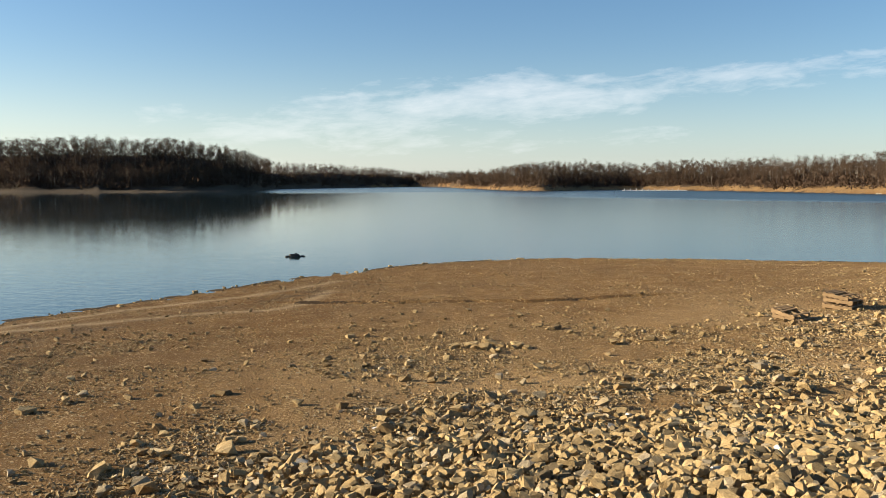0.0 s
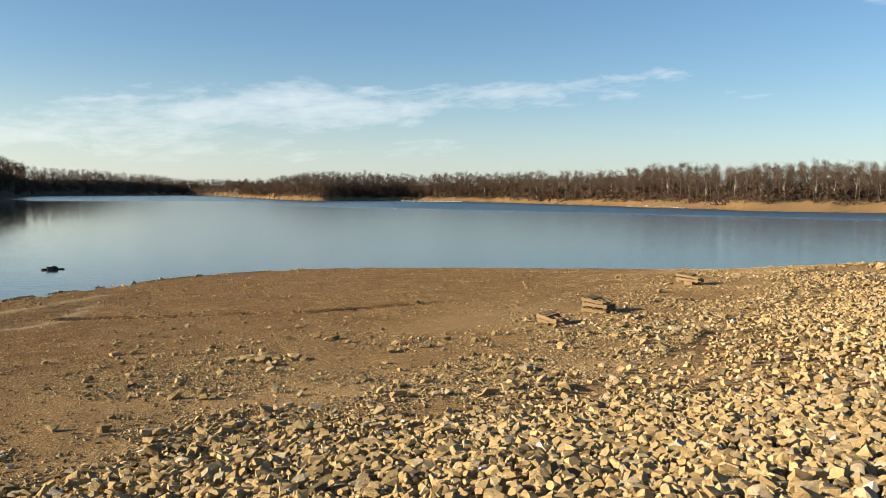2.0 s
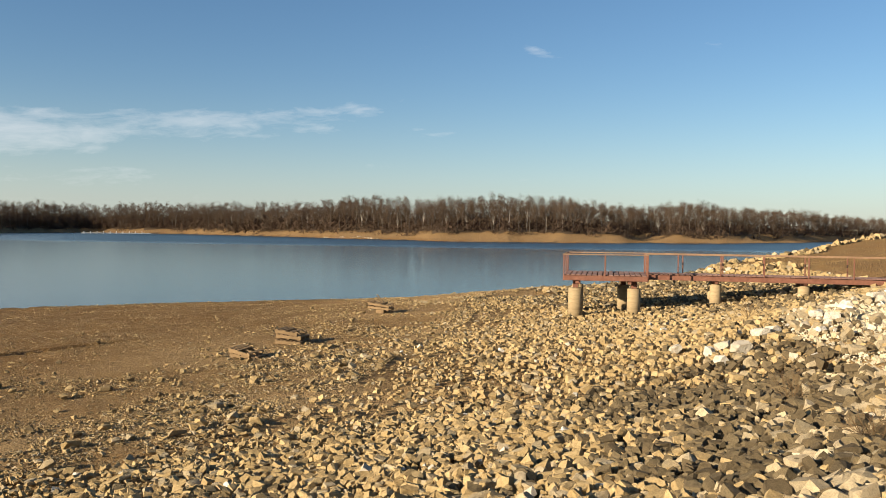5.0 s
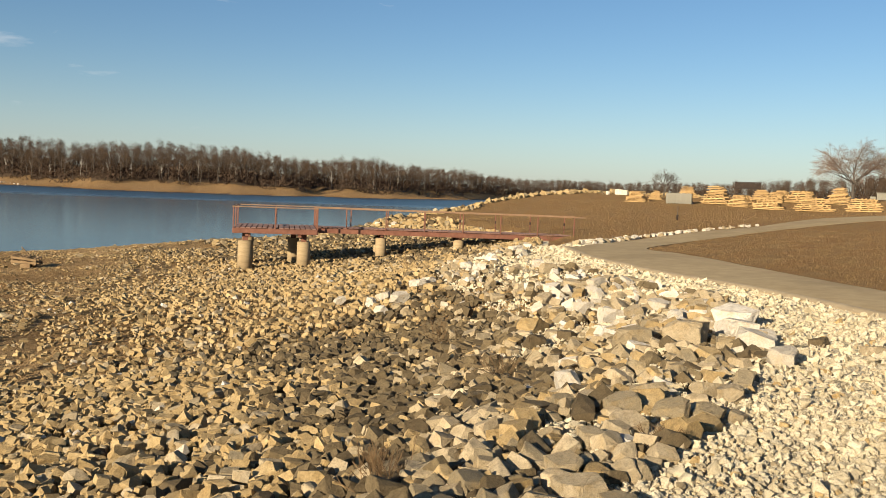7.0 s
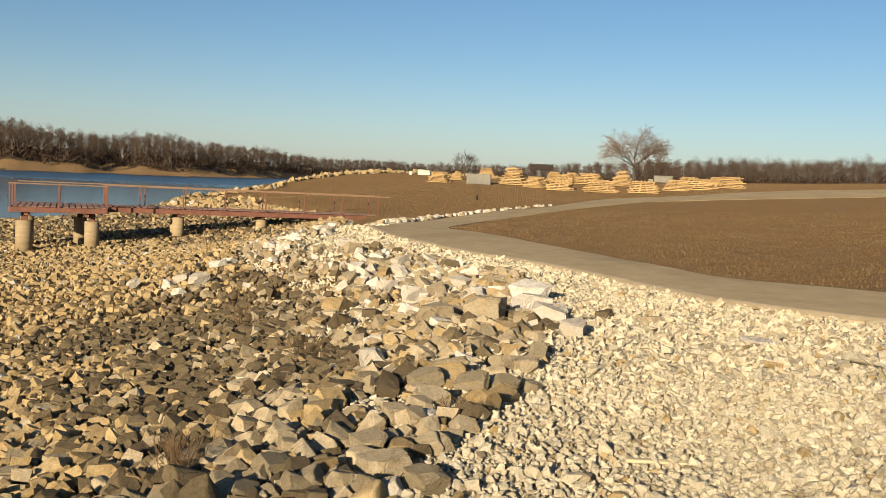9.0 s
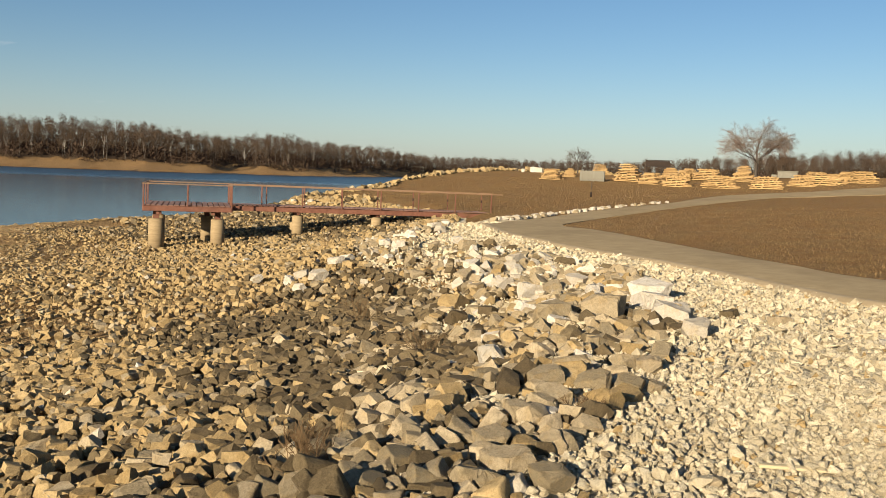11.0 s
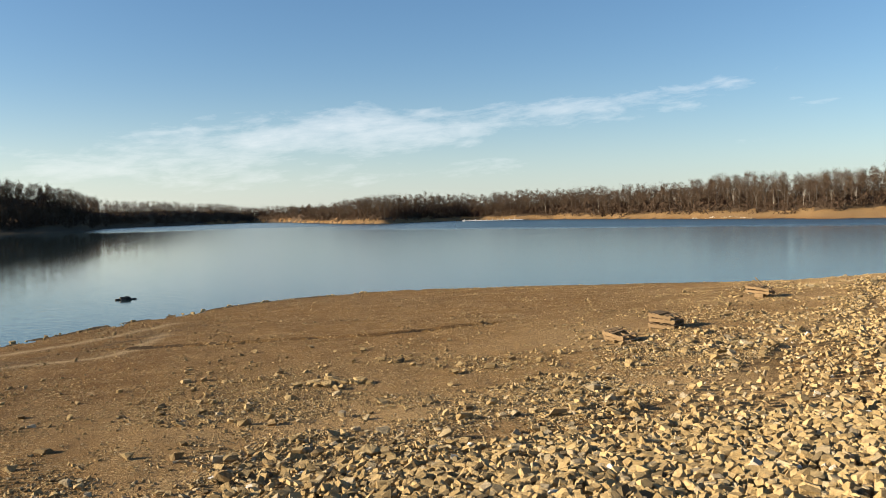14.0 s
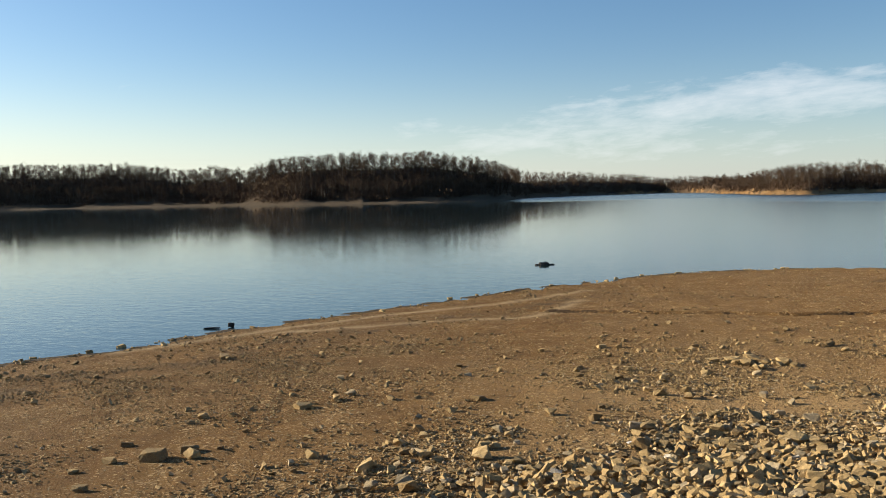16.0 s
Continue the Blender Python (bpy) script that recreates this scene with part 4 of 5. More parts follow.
FOREST = {0: [wood_tree(900 + k, 0.93 + 0.02 * k, 440, 1.0, 0.115) for k in range(8)],
          3: [wood_tree(900 + k, 0.93 + 0.02 * k, 620, 0.95, 0.07) for k in range(8)],
          1: [wood_tree(900 + k, 0.93 + 0.02 * k, 380, 1.05, 0.15) for k in range(8)],
          2: [wood_tree(900 + k, 0.93 + 0.02 * k, 120, 1.15, 0.34) for k in range(8)]}
BUSHES = [scrub_bush(950 + k) for k in range(4)]


def wood(name, label, bearing0, bearing1, gap, rows, row_gap, setback, size, seed, bushes=1.0, fixed=None, fine=0):
    """A strip of bare woodland along a far shore."""
    rs = np.random.RandomState(seed)
    vs, fs, ms, base = [], [], [], 0
    spots = []
    for row in range(rows):
        b = bearing0
        while b < bearing1:
            d = fixed or float(np.interp(b, FAR[:, 0], FAR[:, 1]))
            r = d + setback + row * row_gap + rs.uniform(-0.5, 0.5) * row_gap
            spots.append((b + rs.uniform(-0.3, 0.3) * gap / d * 57.3, r, 0))
            if rs.uniform() < bushes:
                spots.append((b + rs.uniform(-0.5, 0.5) * gap / d * 57.3, r - row_gap * rs.uniform(0.3, 0.9), 1))
            b += gap * rs.uniform(0.7, 1.3) / d * 57.3
    bb, r, kind = np.array(spots).T
    x, y = -np.sin(np.radians(bb)) * r, np.cos(np.radians(bb)) * r
    z = land(x, y)
    for k in range(len(x)):
        if z[k] < 1.2:
            continue
        v, f, m = (FOREST[fine] if kind[k] == 0 else BUSHES)[rs.randint(8 if kind[k] == 0 else 4)]
        w, c = rs.uniform(0, 6.283), float(np.interp(bb[k], WOOD_SIZE[:, 0], WOOD_SIZE[:, 1])) * size * rs.uniform(0.88, 1.06) if kind[k] == 0 else rs.uniform(1.3, 2.7) * (1.3 if fine == 1 else 2.0 if fine == 2 else 1.0)
        q = v @ np.array([[math.cos(w), math.sin(w), 0], [-math.sin(w), math.cos(w), 0], [0, 0, 1]]) * c + (x[k], y[k], z[k])
        vs.append(q)
        fs.append(f + base)
        ms.append(m)
        base += len(v)
    return tagged(new(name, mesh_from(name, np.vstack(vs), np.vstack(fs), [BARK, TWIG, SCRUB], np.concatenate(ms))), label, "woods", kind="stuff")


WOODS = [(28.0, 47.0, 5.2, 8, 12, 42, 1.0, "dark bare winter woods along the shaded shore"),
         (11.6, 28.0, 4.8, 8, 11, 40, 1.0, "dark bare winter woods covering a lakeside hill"),
         (-1.6, 11.6, 8.0, 5, 20, 50, 1.0, "distant bare woods at the far end of the lake"),
         (-28.0, -1.6, 4.0, 6, 12, 36, 1.0, "bare brown woods on the far shore"),
         (-47.4, -28.0, 4.0, 7, 11, 40, 1.0, "sunlit bare brown woods on a point of land"),
         (-61.0, -47.4, 4.2, 7, 11.5, 40, 1.0, "bare brown woods round a cove"),
         (-84.0, -61.0, 4.6, 6, 10, 45, 1.0, "low bare woods beyond the grassy slope"),
         (-100.0, -83.0, 3.3, 8, 8, 40, 1.0, "bare brown woods behind the lumber stacks")]
for k, (b0, b1, gap, rows, row_gap, setback, size, label) in enumerate(WOODS):
    wood("woods", label, b0, b1, gap, rows, row_gap, setback, size, 1000 + k, fine=2 if k == 2 else 1 if k in (0, 1, 3) else 3 if k == 7 else 0)
wood("woods", "distant bare woods at the far end of the lake", -3.9, -0.4, 8.0, 4, 22, 30, 1.25, 1020, 0.9, 1850.0, 2)


def lone_tree(name, m, seed, tall, fork, depth, label, reach=1.0, bark=BARK, twig=TWIG):
    """A free-standing bare tree: a trunk and a crown of ever finer branches."""
    rs = np.random.RandomState(seed)
    v, f, mm = [], [], []

    def grow(a, d, length, radius, level):
        bend = d + rs.normal(0, 0.10, 3)
        b = a + bend / np.linalg.norm(bend) * length
        limb(v, f, mm, a, b, radius, radius * 0.72, 4 if level < 3 else 3, 0 if level < 3 else 1)
        if level >= depth:
            return
        for k in range(3):
            n = d + rs.normal(0, 0.40, 3) * (1, 1, 0.7)
            n[2] += 0.10 if level < 3 else -0.16  # the outer twigs hang over
            grow(a + (b - a) * (1.0 if k == 0 else rs.uniform(0.35, 1.0)), n / np.linalg.norm(n), length * rs.uniform(0.70, 0.84), max(radius * 0.62, 0.005), level + 1)

    for k in range(9):
        w = 0.785 * k + rs.uniform(-0.25, 0.25)
        d = np.array([math.cos(w) * reach, math.sin(w) * reach, rs.uniform(0.55, 1.0)]) if k < 8 else np.array([0.1, 0.1, 1.0])
        grow(np.array([0, 0, fork * rs.uniform(0.85, 1.0)]), d / np.linalg.norm(d), (tall - fork) * 0.33, 0.0095 * tall, 1)
    tree = thing(name, m, label, "tree")
    part("crown", mesh_from("crown", np.array(v), f, [bark, twig], mm), tree)
    v, f, mm = [], [], []
    limb(v, f, mm, (0, 0, -0.2), (0, 0, 0.25), 0.034 * tall, 0.022 * tall, 9, 0)
    limb(v, f, mm, (0, 0, 0.25), (0.03, 0, fork + 0.05), 0.022 * tall, 0.019 * tall, 9, 0)
    part("trunk", mesh_from("trunk", np.array(v), f, [bark]), tree)
    return tree


def spot(bearing, r, dz=0.0, yaw=0.0):
    x, y = -math.sin(radians(bearing)) * r, math.cos(radians(bearing)) * r
    return pose(x, y, at(x, y) + dz, 0, 0, yaw)


CROWN_TWIG = plain_material("pale_drooping_twigs", (0.15, 0.105, 0.078), (0.25, 0.185, 0.14), 0.5, 0.95, 0.0, own=0.4, specular=0.05)
lone_tree("bare_tree", spot(-82.3, 82.5), 7, 5.9, 1.9, 7, "wide-crowned bare tree on the grass among lumber stacks", 1.2, BARK, CROWN_TWIG)
lone_tree("bare_tree", spot(-71.2, 97.0), 9, 3.2, 1.0, 5, "small thin bare tree on the grass", 0.8)


def pale_tree(bearing, setback, size, seed):
    v, f, m = wood_tree(seed, 1.0, 110, 0.8, 0.05)
    v[:10, :2] *= 0.6
    d = float(np.interp(bearing, FAR[:, 0], FAR[:, 1])) + setback
    tree = thing("pale_tree", spot(bearing, d) @ Matrix.Scale(size, 4), "pale-barked bare sycamore at the edge of the woods", "tree", "pale trees along the far shore")
    part("trunk", mesh_from("trunk", v[:10], f[:10], [PALEBARK]), tree)
    part("crown", mesh_from("crown", v[10:], f[10:] - 10, [PALEBARK, TWIG], m[10:]), tree)["kind"] = "stuff"


rs = random.Random(5)
for bearing in (-24.6, -25.9, -29.5, -31.9, -33.6, -35.2, -36.6, -38.4, -39.4, -40.6, -41.9, -43.0, -44.6, -49.2, -52.0, -53.6, -21.0, -17.5, 24.5, 25.4):
    pale_tree(bearing, 36 + rs.uniform(0, 6), rs.uniform(0.55, 0.78), 1200 + int(bearing * 10))


# ================= stones that stand apart =================


def stone_mesh(seed, m, cuts=9, size=(1.0, 0.82, 0.66), fine=1):
    v, f = roughened(cut_stone(seed, cuts, size, 0.025), seed, fine, 0.022)
    return mesh_from("boulder", v, f, [m])


BLOCKS = {k: [stone_mesh(2000 + 20 * k + j, ROCKS[k], fine=2) for j in range(7)] for k in range(4)}
SMALL_BLOCKS = {k: [stone_mesh(2100 + 20 * k + j, ROCKS[k], 6) for j in range(7)] for k in (0, 2, 3)}
KINDS = {0: "tan sandstone boulder among the crest stones", 1: "weathered brown boulder among the crest stones",
         2: "pale white limestone boulder along the crest of the bank", 3: "buff-grey limestone boulder along the crest of the bank"}
rs = random.Random(77)
for x, y, w, k in CREST_A + CREST_B:
    w = min(w, 0.3 + 0.6 * w)
    ob = new("boulder", rs.choice(BLOCKS[k]))
    ob.matrix_world = pose(x, y, at(x, y) + w * 0.20, rs.uniform(-14, 14), rs.uniform(-14, 14), rs.uniform(0, 360)) @ Matrix.Diagonal((w, w * 0.97, w * rs.uniform(0.9, 1.1), 1))
    tagged(ob, KINDS[k], "boulder", "boulders along the crest")
for (x, y, w), k in zip([(17.5, 14.6, 0.44), (17.3, 13.4, 0.44), (18.1, 13.6, 0.4), (17.45, 12.6, 0.5), (16.0, 12.1, 0.42), (19.8, 13.7, 0.5), (20.2, 13.6, 0.42), (22.2, 13.6, 0.5), (23.0, 13.2, 0.48), (25.7, 13.8, 0.5), (24.6, 13.0, 0.46), (21.3, 12.6, 0.42),
                         (19.6, 9.6, 0.5), (21.0, 10.6, 0.44), (17.0, 7.2, 0.42), (20.2, 10.9, 0.36)], [2] * 12 + [3, 2, 2, 3]):
    ob = new("boulder", rs.choice(BLOCKS[k]))
    ob.matrix_world = pose(x, y, at(x, y) + w * 0.30, rs.uniform(-14, 14), rs.uniform(-14, 14), rs.uniform(0, 360)) @ Matrix.Diagonal((w, w, w * 0.95, 1))
    tagged(ob, KINDS[k], "boulder", "boulders along the crest")
for _ in range(105):  # rough kerb of stones beyond the path
    s = rs.uniform(0, 1)
    x = 34.6 + 14.0 * s + rs.uniform(-0.2, 0.2)
    y = float(np.interp(x, [33.6, 36.2, 39.7, 42.2, 45, 48.6], [15.6, 15.2, 14.7, 13.6, 12.9, 11.5])) + rs.uniform(-0.25, 0.35)
    w = rs.uniform(0.20, 0.44) * (1.0 - 0.35 * s)
    ob = new("boulder", rs.choice(SMALL_BLOCKS[2 if rs.random() < 0.6 else 3]))
    ob.matrix_world = pose(x, y, at(x, y) + w * 0.2, rs.uniform(-14, 14), rs.uniform(-14, 14), rs.uniform(0, 360)) @ Matrix.Diagonal((w, w, w, 1))
    tagged(ob, "pale limestone block edging the path", "boulder", "stones edging the path")
for x, y, w in [(88.5, 35.2, 0.9), (87.8, 34.2, 0.8), (86.2, 35.5, 0.6)]:
    ob = new("boulder", BLOCKS[2][1])
    ob.matrix_world = pose(x, y, at(x, y) + w * 0.25, 5, -4, x * 40) @ Matrix.Diagonal((w, w, w * 1.3, 1))
    tagged(ob, "white limestone block at the end of the stone bank", "boulder")

# stones lying singly on the beach
BEACH_BLOCKS = [stone_mesh(2300 + j, STONE_EARTH if j % 3 else STONE_TAN, 8, (1.0, 0.75, 0.42)) for j in range(8)]
LONE = [(-6.0, 21.37, 0.3), (-7.91, 16.23, 0.42), (-13.71, 22.76, 0.53), (-8.73, 12.26, 0.56), (-9.35, 11.99, 0.31), (-9.82, 13.05, 0.27), (-8.34, 12.73, 0.39), (-8.78, 10.58, 0.28),
        (-9.61, 11.44, 0.22), (-7.88, 12.96, 0.16), (-4.44, 17.25, 0.42), (-1.7, 21.12, 0.35), (0.77, 22.58, 0.42), (1.13, 22.32, 0.4), (1.52, 22.75, 0.36), (1.92, 22.94, 0.4),
        (5.6, 23.09, 0.45), (0.9, 15.77, 0.34), (-2.71, 24.97, 0.37), (-2.21, 24.88, 0.33), (3.41, 25.58, 0.43), (3.0, 26.49, 0.32), (-2.87, 21.28, 0.29), (-3.61, 20.3, 0.22)]
for x, y, w in LONE:
    ob = new("stone", rs.choice(BEACH_BLOCKS))
    ob.matrix_world = pose(x, y, at(x, y) + w * 0.12, rs.uniform(-10, 10), rs.uniform(-10, 10), rs.uniform(0, 360)) @ Matrix.Diagonal((w * 0.9, w * 0.8, w * 0.8, 1))
    tagged(ob, "flat brown stone lying on the dried lake bed", "stone", "single stones on the beach")
for _ in range(26):
    a, d = rs.uniform(0, 6.28), rs.uniform(0, 1) ** 0.5
    x, y, w = 1.35 + 1.1 * d * math.cos(a), 22.65 + 0.55 * d * math.sin(a), rs.uniform(0.14, 0.34)
    ob = new("stone", SMALL_BLOCKS[0][rs.randrange(7)])
    ob.matrix_world = pose(x, y, at(x, y) + w * 0.2, rs.uniform(-15, 15), rs.uniform(-15, 15), rs.uniform(0, 360)) @ Matrix.Diagonal((w, w, w * 0.7, 1))
    tagged(ob, "tan stone in a small heap on the beach", "stone", "heap of stones on the beach")

# dark stones along the water's edge
for k in range(34):
    q = SHORE[int(np.interp(k + rs.random(), [0, 34], [26, 66]))]
    x, y, w = q[0] + rs.uniform(-0.4, 0.9), q[1] + rs.uniform(-0.9, 0.1), rs.uniform(0.12, 0.34)
    ob = new("stone", rs.choice(BEACH_BLOCKS))
    ob.matrix_world = pose(x, y, max(at(x, y), -0.02) + w * 0.12, rs.uniform(-10, 10), rs.uniform(-10, 10), rs.uniform(0, 360)) @ Matrix.Diagonal((w, w, w, 1))
    tagged(ob, "brown stone at the edge of the water", "stone", "stones at the waterline")
ob = new("stump", mesh_from("stump", *broken_stone(2401, 30, 1.0), [RUBBER]))
ob.matrix_world = pose(-17.6, 29.7, 0.09, 4, 6, 30) @ Matrix.Diagonal((0.3, 0.26, 0.24, 1))
tagged(ob, "dark wet stump standing at the waterline", "stump")
ob = new("driftwood", mesh_from("driftwood", *broken_stone(2402, 14, 0.5), [RUBBER]))
ob.matrix_world = pose(-18.2, 29.2, 0.03, 0, 0, 20) @ Matrix.Diagonal((0.8, 0.18, 0.2, 1))
tagged(ob, "dark waterlogged driftwood at the waterline", "driftwood")


def lake_snag():
    """A dark lump of waterlogged wood that breaks the surface."""
    v, f = broken_stone(2410, 40, 0.5)
    v = v * (1.0, 0.7, 1.0)
    v[:, 2] += 0.08 * np.sin(v[:, 0] * 9)
    snag = thing("snag", pose(-10.3, 59.0, 0.04, 0, 0, 20), "dark waterlogged snag breaking the calm surface", "snag")
    part("hump", mesh_from("hump", v * (0.9, 0.8, 0.95), f, [RUBBER]), snag)
    part("shelf", mesh_from("shelf", v * (0.6, 0.5, 0.28) + (0.5, 0.1, -0.02), f, [RUBBER]), snag)
    part("knob", mesh_from("knob", v * (0.35, 0.35, 0.3) + (-0.5, 0.0, 0.0), f, [RUBBER]), snag)


lake_snag()
ob = new("litter", mesh_from("litter", *broken_stone(2450, 18, 0.4), [LITTER]))
ob.matrix_world = pose(-1.02, 13.84, at(-1.02, 13.84) + 0.02, 0, 0, 15) @ Matrix.Diagonal((0.28, 0.16, 0.12, 1))
tagged(ob, "flattened scrap of pale litter on the beach", "litter")

# ================= fishing pier =================


def fishing_pier():
    deck, rail = 3.02, 0.94
    pier = thing("fishing_pier", pose(0.30, 0.33, 0, 0, 0, -46.0), "rust-red steel fishing pier standing dry on concrete columns", "pier")

    def bar(name, a, b, w, h, m=RUST, label=""):
        a, b = Vector(a), Vector(b)
        d = b - a
        me = box_mesh(name, d.length, w, h, m, 0.008)
        return part(name, me, pier, label, Matrix.Translation((a + b) / 2) @ d.to_track_quat("X", "Z").to_matrix().to_4x4())

    u0, u1, v0, v1 = -2.0, 1.74, 39.0, 43.0
    w0, w1, end = 41.0, 42.7, 15.6
    # platform frame and walkway beams
    for v in (v0, v1):
        bar("beam", (u0, v, deck - 0.14), (u1, v, deck - 0.14), 0.09, 0.22)
    for u in (u0, u1):
        bar("beam", (u, v0, deck - 0.14), (u, v1, deck - 0.14), 0.09, 0.21)
    for v in (w0, w1):
        bar("beam", (u1 + 0.05, v, deck - 0.15), (end, v, deck - 0.15 - 0.08), 0.09, 0.22)
    board = box_mesh("board", 0.20, v1 - v0 - 0.12, 0.045, DECK, 0.006)
    for k in range(15):
        part("board", board, pier, m=pose(u0 + 0.16 + k * 0.245, (v0 + v1) / 2, deck + rs.uniform(-0.004, 0.004)))
    plank = box_mesh("board", 0.20, w1 - w0 - 0.12, 0.045, DECK, 0.006)
    for k in range(56):
        part("board", plank, pier, m=pose(u1 + 0.2 + k * 0.245, (w0 + w1) / 2, deck - 0.0055 * k * 0.245 + rs.uniform(-0.004, 0.004)))
    post = box_mesh("post", 0.055, 0.055, rail + 0.2, RUST, 0.006)
    stay = box_mesh("clamp", 0.07, 0.07, 0.14, DARKWOOD, 0.01)

    def upright(u, v, clamp=False):
        p = part("post", post, pier, m=pose(u, v, deck - 0.1 + (rail + 0.2) / 2 - 0.1))
        if clamp:
            c = part("clamp", stay, p, "dark clamp on the post")
            c.matrix_local = pose(0, 0, 0.08)

    for u in (u0, -0.15, u1):
        upright(u, v0)
        upright(u, v1, u == -0.15)
    upright(u0, 41.0)
    for v in (39.9, 40.5, 41.0):
        upright(u1, v)
    upright(u1, w1)
    for k in range(7):
        upright(3.2 + 1.92 * k, w0)
        upright(3.55 + 1.87 * k, w1, True)
    top = deck + rail
    for v in (v0, v1):
        bar("top_rail", (u0 - 0.05, v, top), (u1 + 0.03, v, top), 0.09, 0.05, RAIL)
    bar("top_rail", (u0, v0, top), (u0, v1, top), 0.08, 0.05, RAIL)
    bar("top_rail", (u1, v0, top), (u1, w0, top), 0.08, 0.05, RAIL)
    bar("top_rail", (u1, w1, top), (u1, v1, top), 0.08, 0.05, RAIL)
    bar("top_rail", (u1, w0, top), (end - 0.3, w0, top - 0.06), 0.08, 0.05, RAIL)
    bar("top_rail", (u1, w1, top), (end - 0.3, w1, top - 0.06), 0.08, 0.05, RAIL)
    # piles with steel caps
    for u, v, r in ((-1.48, 39.5, 0.33), (1.15, 39.6, 0.30), (-1.48, 42.3, 0.28), (0.72, 42.2, 0.28), (4.95, 41.45, 0.265), (4.95, 42.4, 0.26), (8.85, 41.45, 0.26), (8.85, 42.4, 0.26)):
        place = pier.matrix_world @ Vector((u, v, 0))
        ground = at(place.x, place.y) - 0.4
        cap = 2.42 if u < 2 else 2.58
        pile = part("column", tube_mesh("column", r, cap - ground, CONCRETE, 18), pier, "stained concrete column", pose(u, v, (cap + ground) / 2))
        part("cap", box_mesh("cap", 0.26, 0.26, deck - 0.25 - cap, RUST, 0.01), pier, "rusty steel cap", pose(u, v, (deck - 0.25 + cap) / 2))
    for u in (-1.4, 0.95, 4.95, 8.85):
        bar("crossbeam", (u, (v0 if u < 2 else w0) + 0.06, deck - 0.32), (u, (v1 if u < 2 else w1) - 0.06, deck - 0.32), 0.16, 0.14)


fishing_pier()

# ================= pallets on the beach =================


def pallet_slats(m, length=1.0, depth=0.85, missing=()):
    """One wooden pallet as a list of pose and size: deck boards along x on three bearers, with bottom boards."""
    out = []
    for k in range(6):
        if k not in missing:
            out.append((m @ pose(rs.uniform(-0.02, 0.02), -depth / 2 + 0.06 + k * (depth - 0.12) / 5, 0.155, rs.uniform(-3, 3), rs.uniform(-1.5, 1.5), rs.uniform(-2, 2)), (length * rs.uniform(0.94, 1.02), 0.10, 0.025)))
    for x in (-0.46, 0.0, 0.46):
        out.append((m @ pose(x * length, 0, 0.085, 0, 0, rs.uniform(-2, 2)), (0.06, depth, 0.11)))
    for y in (-0.42, 0.0, 0.42):
        out.append((m @ pose(0, y * depth, 0.015, 0, 0, rs.uniform(-2, 2)), (length, 0.10, 0.025)))
    return out


def pallet_heap(m, label, slats):
    heap = thing("pallet_heap", m, label, "pallet", "pallets on the beach")
    for k, (p, size) in enumerate(slats):
        part("slat", box_mesh("slat", *size, OLDWOOD, 0.005, 0.006, k), heap, m=p)


def heap_at(x, y, yaw, dz=-0.03):
    return pose(x, y, at(x, y) + dz, 0, 0, yaw)


pallet_heap(heap_at(10.85, 26.4, 36), "collapsed weathered wooden pallets lying on the beach",
            pallet_slats(pose(0.0, 0.0, 0.0, 5, 3, 4), 0.8, 1.0, (1, 4)) + pallet_slats(pose(-0.08, 0.08, 0.17, 10, -4, -8), 0.7, 0.85, (1, 2))
            + [(pose(-0.35, -0.35, 0.12, 0, -16, 35), (0.6, 0.10, 0.03))])
pallet_heap(heap_at(13.5, 28.8, 40), "stack of three weathered wooden pallets on the beach",
            pallet_slats(pose(0, 0, 0.0, 3, -2, 0), 0.9, 1.0) + pallet_slats(pose(0.04, 0.03, 0.17, 4, 2, 3), 0.85, 0.98, (3,)) + pallet_slats(pose(0.06, 0.1, 0.34, 6, -2, -4), 0.75, 0.88, (0, 2))
            + [(pose(0.75, 0.2, 0.17, 0, 24, 20), (0.9, 0.06, 0.04))])
pallet_heap(heap_at(21.9, 36.6, 38, 0.16), "two weathered wooden pallets propped on blocks with a stick behind",
            pallet_slats(pose(0, 0.0, 0.02, 4, 2, 0), 0.8, 1.1, (1,)) + pallet_slats(pose(0.05, 0.05, 0.20, 7, -2, 3), 0.75, 1.1, (1, 4)) + [(pose(0.3, 0.1, 0.48, 0, -48, 90), (0.75, 0.06, 0.045)), (pose(-0.3, -0.1, -0.03), (0.3, 0.4, 0.18)), (pose(0.4, -0.05, -0.03), (0.3, 0.4, 0.2))])

# ================= lumber cribs on the grass =================
LAYERS = []
for k in range(12):
    LAYERS.append((box_mesh("plank", 2.75 - 0.155 * k, 0.15, 0.085, LUMBER, 0.008, 0.02, k), box_mesh("plank", 0.15, 2.2 - 0.14 * k, 0.07, LUMBER, 0.008, 0.02, 40 + k)))


def lumber_crib(m, layers, size, label):
    """A log-cabin pile of sawn planks that steps in towards the top."""
    crib = thing("lumber_crib", m @ Matrix.Scale(size, 4), label, "lumber stack", "lumber stacks on the grass")
    for k in range(layers):
        along, across = LAYERS[k]
        z = 0.05 + 0.158 * k
        half = 1.0 - 0.06 * k
        for j in (-1, 0, 1):
            part("plank", along, crib, m=pose(rs.uniform(-0.22, 0.22), half * j, z, 0, rs.uniform(-1, 1), rs.uniform(-6, 6)))
        w = 1.15 - 0.072 * k
        for j in (-1, -0.4, 0.1, 0.6, 1):
            if rs.random() < 0.85:
                part("plank", across, crib, m=pose(w * j * rs.uniform(0.8, 1.0), rs.uniform(-0.15, 0.15), z + 0.08, 0, 0, rs.uniform(-9, 9)))


